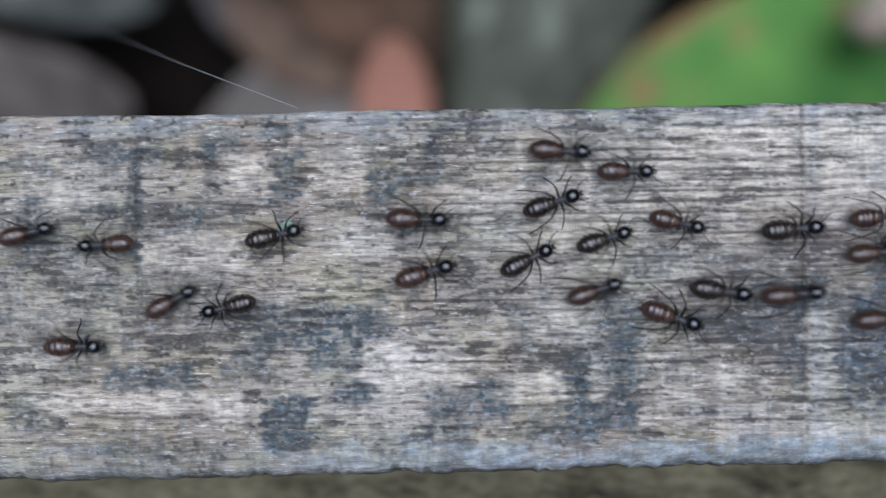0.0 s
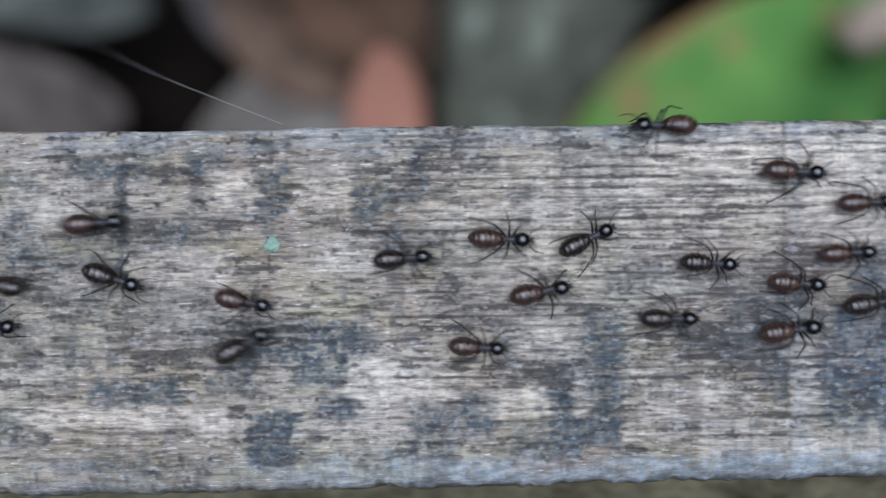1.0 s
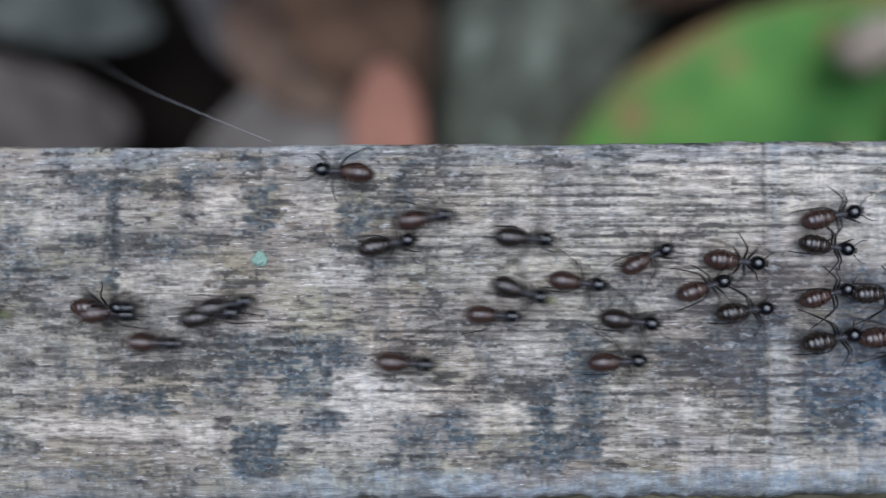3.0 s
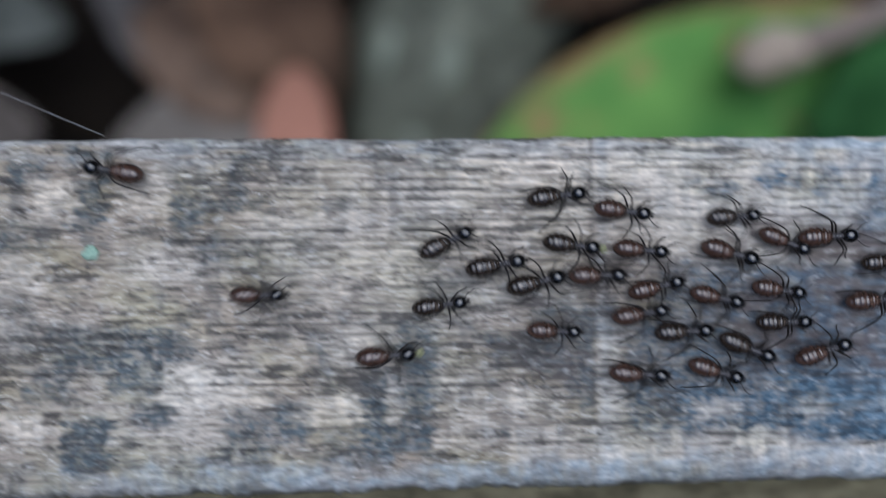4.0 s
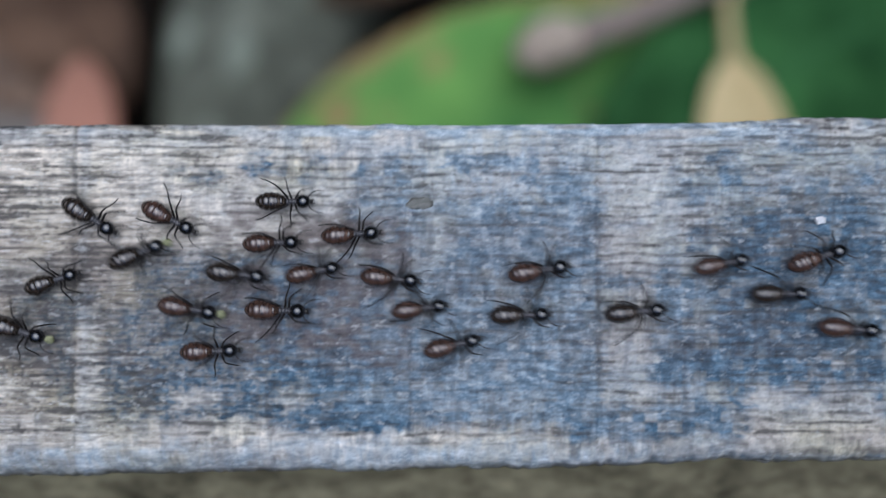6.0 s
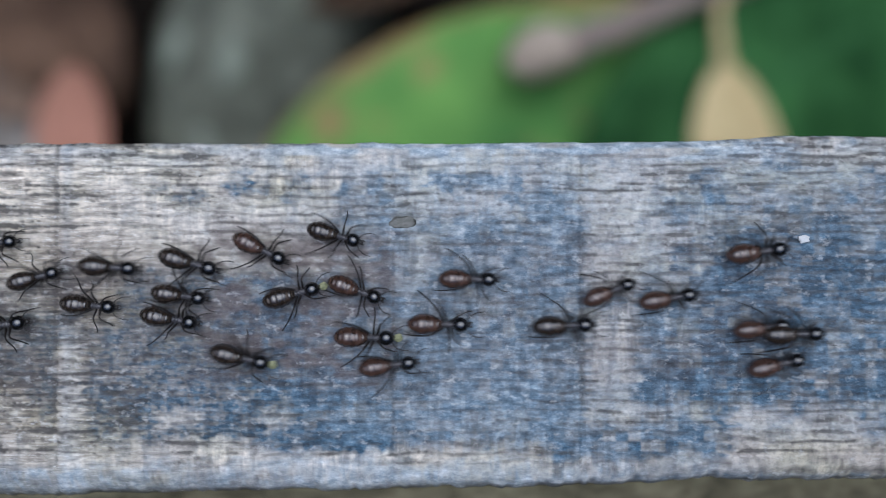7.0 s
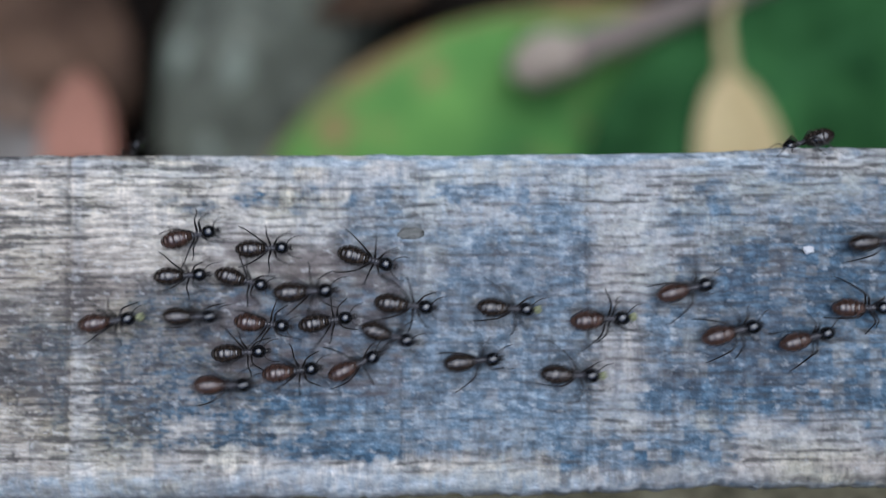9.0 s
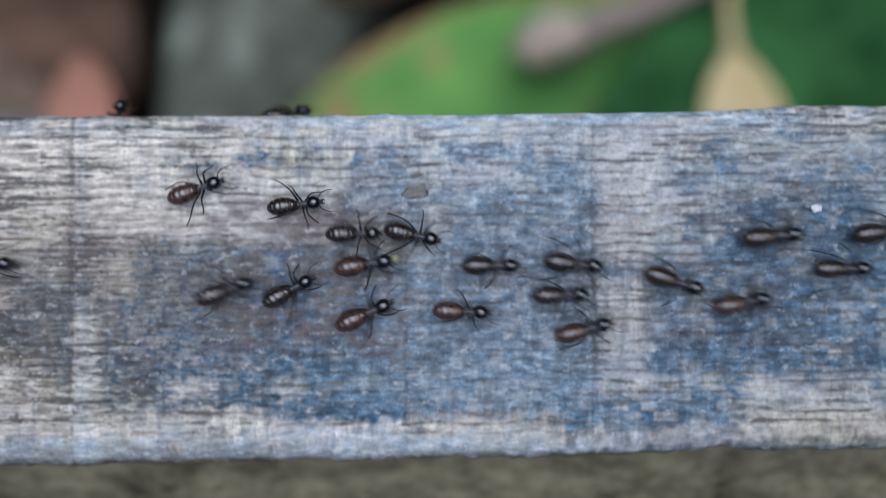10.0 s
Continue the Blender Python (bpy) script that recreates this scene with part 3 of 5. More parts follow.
    # rounded edges and sides darken downwards: moss colour with shade painted in
    paint(body, "mossy_shade", 0.95 * step(-0.95, -1.9, Z + 0.7 * (field(X, along, 2.0, 3, 99) - 0.5)) * (0.5 + 0.5 * field(X, along, 5, 1.5, 68)))
    # close the underside and the two ends
    bm = bmesh.new()
    bmesh.ops.create_cube(bm, size=1.0)
    bmesh.ops.scale(bm, vec=(1.199, 0.0275, 0.012), verts=bm.verts)
    bmesh.ops.translate(bm, vec=(0, -0.0158, -0.0078), verts=bm.verts)
    part("core", bm, WOOD, rail)
    return rail


build_rail()


def plank(name, label, y0, y1, z0, z1, material):
    """A long board with rounded edges and an uneven top."""
    xs = np.concatenate([np.linspace(-600, -110, 20), np.arange(-108, 100, 1.0), np.linspace(102, 600, 20)])
    pts = [(y1, z0)] + [(y1 - 1.2 * (1 - math.cos(a)), z1 - 1.2 * (1 - math.sin(a))) for a in np.linspace(0, math.pi / 2, 4)]
    pts += [(y1 + (y0 - y1) * s, z1) for s in np.linspace(0.03, 0.97, 60)]
    pts += [(y0 + 1.2 * (1 - math.cos(a)), z1 - 1.2 * (1 - math.sin(a))) for a in np.linspace(math.pi / 2, 0, 4)] + [(y0, z0), (y1, z0)]
    X = np.array([xs for _ in pts])
    Y = np.array([np.full_like(xs, p[0]) for p in pts])
    Z = np.array([np.full_like(xs, p[1]) for p in pts])
    Z = Z + 0.5 * (field(X, Y, 15, 1.6, 71) - 0.5) * (Z > z1 - 2)
    ob = sheet(name, X * MM, Y * MM, Z * MM, material)
    return tagged(ob, label, "plank")


MOSSY = mottled("mossy_board", (0.014, 0.012, 0.007), (0.27, 0.245, 0.155), 240, 0.9, (0.4, 1, 1), depth=0.0008)
plank("lower_plank", "olive-brown mossy board running under the rail", -66, -5.0, -26, -13.0, MOSSY)


def post(x):
    bm = bmesh.new()
    bmesh.ops.create_cube(bm, size=1.0)
    bmesh.ops.scale(bm, vec=(0.05, 0.05, 0.094), verts=bm.verts)
    bmesh.ops.bevel(bm, geom=bm.edges[:], offset=0.003, segments=2, affect="EDGES")
    ob = part("post", bm, MOSSY)
    ob.location = (x, -0.032, -0.073)
    return tagged(ob, "short mossy wooden post under the rail", "post", "posts under the rail")


for px in (-0.52, 0.52):
    post(px)


# ---- the ground under the rail ----
def build_ground():
    g = np.concatenate([-np.geomspace(400, 0.3, 24), np.linspace(-0.25, 0.25, 101), np.geomspace(0.3, 400, 24)])
    X, Y = np.meshgrid(g, g)
    near = step(0.6, 0.25, np.hypot(X, Y))
    Z = -0.120 + near * 0.010 * (field(X, Y, 0.03, 0.03, 81) - 0.5) + near * 0.004 * (field(X, Y, 0.008, 0.008, 82) - 0.5)
    tagged(sheet("ground", X, Y, Z, SOIL), "near-black forest soil between fallen leaves", "ground", kind="structure")


build_ground()


def build_unseen_foliage():
    """Unseen uneven ring of dark foliage, added to leave only the sky above open."""
    a = np.linspace(0, 2 * np.pi, 181)
    h = np.linspace(0, 1, 25)
    A, H = np.meshgrid(a, h)
    wrap = np.minimum(A, 2 * np.pi - A)
    top = 4.2 + 1.6 * (field(wrap, H * 0, 0.30, 1, 101) - 0.5) + 1.0 * (field(wrap, H * 0, 0.09, 1, 102) - 0.5)
    R = 4.6 + 0.9 * (field(wrap, H, 0.22, 0.16, 103) - 0.5) + 0.5 * (field(wrap, H, 0.07, 0.06, 104) - 0.5) - 0.5 * np.sin(np.pi * H)
    ob = sheet("backdrop", R * np.cos(A), R * np.sin(A), -0.13 + H * (top + 0.13), THICKET)
    ob.modifiers.new("thickness", "SOLIDIFY").thickness = 0.2
    tagged(ob, "unseen dark green foliage wall added to narrow the sky", "forest edge", kind="structure")


build_unseen_foliage()


def blade(u, widest=0.45, point=1.0):
    """Half width of a leaf along its length, 0 to 1."""
    return (np.sin(np.pi * np.power(u, math.log(0.5) / math.log(widest)))) ** point


def leaf(name, label, length, width, material, m, cup=0.1, bend=0.1, curl=0.02, widest=0.45, point=0.8, stalk=0.0, ribs=7, seed=1, spots=()):
    """A leaf in the xy plane from its base at the origin along +x, with veins, cupped and bent; a stalk behind it."""
    thing = new(name)
    nu, nv = 70, 33
    u, v = np.meshgrid(np.linspace(0.004, 0.996, nu), np.linspace(-1, 1, nv), indexing="ij")
    w = blade(u, widest, point) * (1 + 0.05 * (field(u, v * 0, 0.07, 1, seed) - 0.5))
    X = u * length + 0 * v
    Y = v * w * width / 2
    Z = cup * width * (v * w) ** 2 - bend * length * (u - 0.4) ** 2 + curl * width * (field(u, v, 0.12, 0.5, seed + 1) - 0.5)
    slant = u - 0.16 * np.abs(v * w)
    rib = np.abs(((slant * ribs + seed * 0.37) % 1) - 0.5)
    vein = np.maximum(np.exp(-(v * w / 0.03) ** 2), 0.6 * np.exp(-(rib / 0.05) ** 2))
    Z = Z - 0.006 * width * vein
    ob = sheet("blade", X, Y, Z, material, thing)
    paint(ob, "vein", vein)
    rim = step(0.88, 1.0, np.abs(v) + 0.25 * (field(u, v, 0.08, 0.3, seed + 2) - 0.5))
    for sx, sy, r in spots:
        rim = np.maximum(rim, 0.75 * step(1.3 * r, 0.5 * r, np.hypot(X - sx, Y - sy)))
    paint(ob, "rim", rim)
    ob.modifiers.new("thickness", "SOLIDIFY").thickness = 0.0004
    bm = bmesh.new()
    line = [(k / 20 * length, 0, -bend * length * (k / 20 - 0.4) ** 2 - 0.004 * width) for k in range(20)]
    tube(bm, line, [0.012 * width * (1 - 0.8 * k / 20) for k in range(20)], 6)
    part("midrib", bm, material, thing)
    if stalk:
        bm = bmesh.new()
        tube(bm, [(0.002, 0, -bend * length * 0.16), (-stalk * 0.5, 0, -bend * length * 0.10), (-stalk, stalk * 0.15, 0.002)], [0.0017, 0.0012, 0.0014], 8)
        part("stalk", bm, material, thing)
    thing.matrix_basis = m
    return tagged(thing, label, "leaf")


def tube(bm, points, radii, sides=7):
    """A closed round tube through points."""
    pts = [Vector(p) for p in points]
    rings = []
    for k, p in enumerate(pts):
        d = (pts[min(k + 1, len(pts) - 1)] - pts[max(k - 1, 0)]).normalized()
        a = d.orthogonal().normalized() if abs(d.z) > 0.95 else d.cross(Vector((0, 0, 1))).normalized()
        b = d.cross(a)
        rings.append([bm.verts.new(p + radii[k] * (math.cos(t) * a + math.sin(t) * b)) for t in (2 * math.pi * i / sides for i in range(sides))])
    for r0, r1 in zip(rings, rings[1:]):
        for i in range(sides):
            bm.faces.new((r0[i], r0[(i + 1) % sides], r1[(i + 1) % sides], r1[i]))
    bm.faces.new(rings[0])
    bm.faces.new(rings[-1][::-1])


def ellipsoid(bm, centre, rx, ry, rz, nu=14, nv=18, shape=None):
    """A closed round body along x; shape bends the radius along its length."""
    rings = []
    for i in range(1, nu):
        a = math.pi * i / nu
        s = shape(i / nu) if shape else 1.0
        x, r = -math.cos(a), math.sin(a) * s
        rings.append([bm.verts.new((centre[0] + rx * x, centre[1] + ry * r * math.cos(t), centre[2] + rz * r * math.sin(t))) for t in (2 * math.pi * j / nv for j in range(nv))])
    ends = [bm.verts.new((centre[0] + rx * e, centre[1], centre[2])) for e in (-1, 1)]
    for r0, r1 in zip(rings, rings[1:]):
        for j in range(nv):
            bm.faces.new((r0[j], r0[(j + 1) % nv], r1[(j + 1) % nv], r1[j]))
    for j in range(nv):
        bm.faces.new((ends[0], rings[0][(j + 1) % nv], rings[0][j]))
        bm.faces.new((ends[1], rings[-1][j], rings[-1][(j + 1) % nv]))
    bmesh.ops.recalc_face_normals(bm, faces=bm.faces)


def smooth_path(points, radii, n=8):
    """A denser run of points along a bent line, with its radii."""
    out, rr = [], []
    p = [Vector(q) for q in points]
    for k in range(len(p) - 1):
        a, b, c, d = p[max(k - 1, 0)], p[k], p[k + 1], p[min(k + 2, len(p) - 1)]
        for i in range(n):
            t = i / n
            out.append(0.5 * ((2 * b) + (c - a) * t + (2 * a - 5 * b + 4 * c - d) * t * t + (3 * b - a - 3 * c + d) * t ** 3))
            rr.append(radii[k] * (1 - t) + radii[k + 1] * t)
    return out + [p[-1]], rr + [radii[-1]]


GREEN = leaf_material("green_leaf", (0.034, 0.135, 0.032), (0.170, 0.355, 0.080), (0.08, 0.22, 0.05), 0.6, 25, (0.34, 0.20, 0.10))
DEEP = leaf_material("deep_green_leaf", (0.006, 0.032, 0.008), (0.052, 0.155, 0.045), (0.04, 0.12, 0.04), 0.8, 36)
STRAW = leaf_material("straw_leaf", (0.50, 0.39, 0.19), (0.68, 0.56, 0.31), (0.50, 0.40, 0.21), 0.65, 60)
SALMON = leaf_material("salmon_leaf", (0.30, 0.15, 0.105), (0.50, 0.25, 0.18), (0.34, 0.15, 0.10), 0.65, 60)
RUSSET = leaf_material("russet_leaf", (0.006, 0.004, 0.003), (0.150, 0.092, 0.060), (0.05, 0.026, 0.016), 0.7, 45)
TAWNY = leaf_material("tawny_leaf", (0.030, 0.019, 0.013), (0.21, 0.145, 0.105), (0.10, 0.06, 0.045), 0.7, 45)
ASH = leaf_material("ash_leaf", (0.13, 0.115, 0.10), (0.30, 0.275, 0.25), (0.16, 0.14, 0.12), 0.8, 50)
UMBER = leaf_material("umber_leaf", (0.010, 0.006, 0.004), (0.085, 0.052, 0.032), (0.05, 0.03, 0.018), 0.8, 60)
DRAB = leaf_material("drab_leaf", (0.022, 0.019, 0.017), (0.23, 0.20, 0.18), (0.09, 0.08, 0.07), 0.8, 60)
SLATE = leaf_material("slate_leaf", (0.022, 0.020, 0.020), (0.11, 0.103, 0.10), (0.09, 0.085, 0.08), 0.8, 60)
MUTED = leaf_material("muted_leaf", (0.035, 0.040, 0.035), (0.140, 0.150, 0.136), (0.08, 0.088, 0.08), 0.8, 60)
BARK = mottled("lichen_bark", (0.038, 0.040, 0.032), (0.235, 0.25, 0.195), 95, 0.9, depth=0.002)
STEM = mottled("grey_twig_bark", (0.15, 0.12, 0.10), (0.31, 0.255, 0.22), 120, 0.85, (0.4, 1, 1), depth=0.0006)
CRUST = mottled("lichen_crust", (0.17, 0.19, 0.15), (0.34, 0.38, 0.31), 300, 0.95, depth=0.0005)
TWIG = mottled("bleached_twig", (0.29, 0.235, 0.18), (0.50, 0.42, 0.345), 120, 0.8, (0.4, 1, 1), depth=0.0006)

leaf("green_leaf", "broad fresh green leaf with pale veins on the forest floor", 0.152, 0.092, GREEN,
     pose(0.137, 0.004, -0.098, 0, 0, 180), cup=-0.03, bend=0.03, widest=0.52, point=0.55, stalk=0.03, ribs=9, seed=3, spots=[(0.113, -0.029, 0.0032), (0.091, -0.035, 0.0028), (0.135, -0.017, 0.005)])
# second leaf in deeper green; its colour also carries the shade beside the twig
leaf("dark_leaf", "deep green leaf, darkened for the shade beside the twig", 0.11, 0.052, DEEP,
     pose(0.056, 0.004, -0.0905, 0, 0, 30), cup=-0.04, bend=0.02, widest=0.5, point=0.6, ribs=8, seed=5)
leaf("straw_leaf", "pale straw-yellow dead leaf hanging by its stalk", 0.050, 0.0195, STRAW,
     pose(0.0862, 0.0310, -0.088, 0, 0, -84), cup=0.05, bend=0.04, widest=0.46, point=0.66, stalk=0.020, ribs=8, seed=7)
leaf("salmon_leaf", "salmon-pink dry leaf with a rounded tip", 0.042, 0.0160, SALMON,
     pose(-0.0505, -0.010, -0.092, 0, 0, 92), cup=0.10, bend=0.02, widest=0.62, point=0.6, ribs=10, seed=9)
leaf("brown_leaf", "dark russet dead leaf standing over a paler one", 0.052, 0.030, RUSSET,
     pose(-0.072, 0.066, -0.096, 0, 0, -58), cup=0.12, bend=0.05, curl=0.08, widest=0.5, point=0.7, ribs=8, seed=11)
leaf("brown_leaf", "curled tawny-brown dead leaf on the forest floor", 0.046, 0.030, TAWNY,
     pose(-0.090, 0.046, -0.100, 0, 0, -24), cup=0.12, bend=0.05, curl=0.08, widest=0.5, point=0.7, ribs=8, seed=12)
leaf("ash_leaf", "ash-grey decayed leaf among the litter", 0.052, 0.027, ASH,
     pose(-0.0975, 0.009, -0.101, 0, 0, 19), cup=0.06, bend=0.05, widest=0.5, point=0.7, ribs=8, seed=13)
leaf("grey_leaf", "dull grey-brown dead leaf in the litter", 0.082, 0.046, DRAB,
     pose(-0.190, 0.002, -0.099, 0, 0, 13), cup=0.05, bend=0.05, widest=0.5, point=0.65, ribs=8, seed=15)
leaf("grey_leaf", "dull grey-brown dead leaf in the litter", 0.040, 0.012, SLATE,
     pose(-0.1005, 0.062, -0.103, 0, 0, -58), cup=0.05, bend=0.05, widest=0.5, point=0.65, ribs=8, seed=16)
leaf("grey_leaf", "pale grey-green decayed leaf in the litter", 0.056, 0.021, MUTED,
     pose(-0.158, 0.0555, -0.0985, 0, 0, -14), cup=0.05, bend=0.04, widest=0.5, point=0.65, ribs=8, seed=21)
leaf("brown_leaf", "dark chocolate-brown dead leaf tucked behind the green leaf", 0.040, 0.017, UMBER,
     pose(-0.004, 0.046, -0.094, 0, 0, 24), cup=0.10, bend=0.05, curl=0.06, widest=0.5, point=0.65, ribs=8, seed=19)
leaf("maroon_leaf", "dark red-brown withered leaf beside the green leaf", 0.030, 0.016, RUSSET,
     pose(0.113, 0.038, -0.094, 0, 0, -28), cup=0.05, bend=0.05, widest=0.5, point=0.65, ribs=8, seed=17)


def build_root():
    """A grey-green tree root that rises out of the soil."""
    bm = bmesh.new()
    p, r = smooth_path([(-0.030, -0.06, -0.128), (-0.026, 0.0, -0.122), (-0.021, 0.03, -0.118), (-0.012, 0.06, -0.113), (0.0, 0.12, -0.10)],
                       [0.013, 0.0165, 0.0215, 0.027, 0.036], 10)
    tube(bm, p, r, 40)
    for v in bm.verts:
        v.co += 0.004 * (noise.noise_vector(v.co * 45) + 0.4 * noise.noise_vector(v.co * 160))
    root = new("tree_root")
    part("bark", bm, BARK, root)
    # pale crusts of lichen on its upper side
    for x, y, z, rx, ry, turn in ((-0.0330, 0.037, -0.0995, 0.0024, 0.0050, -20), (-0.0190, 0.035, -0.0955, 0.0030, 0.0065, -12), (-0.0265, 0.016, -0.1010, 0.0022, 0.0040, 10)):
        bm = bmesh.new()
        bmesh.ops.create_icosphere(bm, subdivisions=3, radius=1.0)
        for v in bm.verts:
            v.co *= 1 + 0.4 * noise.noise(v.co * 1.6 + Vector((x * 900, 0, 0)))
            v.co.x, v.co.y, v.co.z = v.co.x * rx, v.co.y * ry, v.co.z * 0.0022
        patch = part("lichen_patch", bm, CRUST, root, "pale grey-green crust of lichen")
        patch.matrix_basis = pose(x, y, z, 0, 0, turn)
    tagged(root, "grey-green lichened tree root rising from the soil", "tree root")


build_root()


def build_twig():
    twig = new("twig")
    bm = bmesh.new()
    p, r = smooth_path([(0.052, 0.0335, -0.086), (0.060, 0.0365, -0.086), (0.080, 0.0450, -0.088), (0.115, 0.060, -0.095)],
                       [0.0048, 0.0036, 0.0032, 0.0030], 8)
    tube(bm, p, r, 20)
    for v in bm.verts:
        v.co += 0.0012 * noise.noise_vector(v.co * 150)
    part("stem", bm, STEM, twig)
    bm = bmesh.new()
    ellipsoid(bm, (0, 0, 0), 0.0088, 0.0057, 0.0050, 16, 20, lambda s: 1.05 - 0.25 * s)
    for v in bm.verts:
        v.co += 0.0010 * noise.noise_vector(v.co * 180)
    tip = part("swollen_end", bm, TWIG, twig, "pale swollen blunt end of the twig")
    tip.matrix_basis = pose(0.0485, 0.0328, -0.0855, 0, 0, 14)
    tagged(twig, "bleached grey twig with a blunt swollen end", "twig")


build_twig()


def build_thread():
    """A strand of silk from the rail's far edge down to the litter."""
    pts, radii = smooth_path([(-0.0536, 0.0002, 0.0001), (-0.0606, 0.0032, -0.0020), (-0.0670, 0.0061, -0.0050), (-0.0765, 0.0113, -0.0160), (-0.0953, 0.0220, -0.0450), (-0.1268, 0.0402, -0.0970)],
                             [0.000028, 0.000026, 0.000024, 0.000022, 0.000020, 0.000020], 8)
    bm = bmesh.new()
    tube(bm, pts, radii, 6)
    tagged(part("silk_thread", bm, SILK), "fine pale spider thread tied to the rail's far edge", "spider thread")


build_thread()


# ---- specks on the rail ----
def speck(name, label, category, material, x, y, sx, sy, sz, turn=0, seed=1):
    bm = bmesh.new()
    bmesh.ops.create_icosphere(bm, subdivisions=3, radius=1.0)
    for v in bm.verts:
        v.co *= 1 + 0.45 * noise.noise(v.co * 1.7 + Vector((seed * 7.1, 0, 0))) + 0.2 * noise.noise(v.co * 5 + Vector((seed, 3, 0)))
        v.co.x, v.co.y, v.co.z = v.co.x * sx * MM, v.co.y * sy * MM, v.co.z * sz * MM
    ob = part(name, bm, material)
    ob.matrix_basis = pose(x * MM, y * MM, 0.02 * MM, 0, 0, turn)
    return tagged(ob, label, category)


speck("lichen_fleck", "pale mint-green crumb of lichen on the wood", "lichen", MINT, -54.7, -10.75, 0.75, 0.7, 0.16, 20, 2)
speck("white_fleck", "small white chalky fleck stuck to dark wood", "fleck", CHALK, 61.36, -9.14, 0.5, 0.38, 0.16, 10, 3)
speck("bark_scale", "flat brown oval scale lying on the wood", "bark scale", KNOT, 24.2, -7.5, 1.15, 0.5, 0.03, 4, 4)


# ---- termites ----
def abdomen_mesh():
    """The abdomen: eight overlapping plates, with pale skin and painted glints along the back."""
    bm = bmesh.new()
    plates = 8

    def swell(s):
        k = (s * plates) % 1
        return (0.90 + 0.13 * (1 - k) ** 0.6) * (1.04 - 0.22 * abs(s - 0.42))

    ellipsoid(bm, (-1.55 * MM, 0, 1.10 * MM), 1.55 * MM, 0.90 * MM, 0.86 * MM, 56, 26, swell)
    return bm


def glint_bands(me):
    co = np.empty(len(me.vertices) * 3)
    me.vertices.foreach_get("co", co)
    co = co.reshape(-1, 3) / MM
    s = (np.arccos(np.clip(-(co[:, 0] + 1.55) / 1.55, -1, 1))) / np.pi
    k = (s * 8) % 1
    side = np.abs(co[:, 1])
    # short pale dashes on the midline: highlights of the plates put into colour
    seam = np.exp(-((k - 0.5) / 0.15) ** 2)
    back = step(0.30, 0.16, side) * (co[:, 2] > 1.1) * step(0.14, 0.28, s) * step(0.90, 0.72, s)
    return 0.42 * seam * back + 0.06 * np.exp(-((k - 0.95) / 0.10) ** 2)


def leg_points(kind, side):
    """Hip, thigh, knee, shin and foot of one leg, from its hip."""
    shapes = {
        "front": [(0, 0, 0), (0.12, 0.20, 0.12), (0.48, 0.78, 0.52), (1.00, 1.12, -0.50), (1.42, 1.30, -0.96)],
        "middle": [(0, 0, 0), (-0.02, 0.26, 0.16), (-0.12, 1.02, 0.62), (-0.36, 1.75, -0.45), (-0.62, 2.15, -0.96)],
        "hind": [(0, 0, 0), (-0.16, 0.24, 0.20), (-0.95, 0.98, 0.78), (-2.20, 1.50, -0.30), (-3.05, 1.72, -0.96)],
    }
    return [(x * MM, y * side * MM, z * MM) for x, y, z in shapes[kind]]


HIPS = [("front", 0.72), ("middle", 0.38), ("hind", 0.02)]
HIP_Y, HIP_Z = 0.26, 0.98


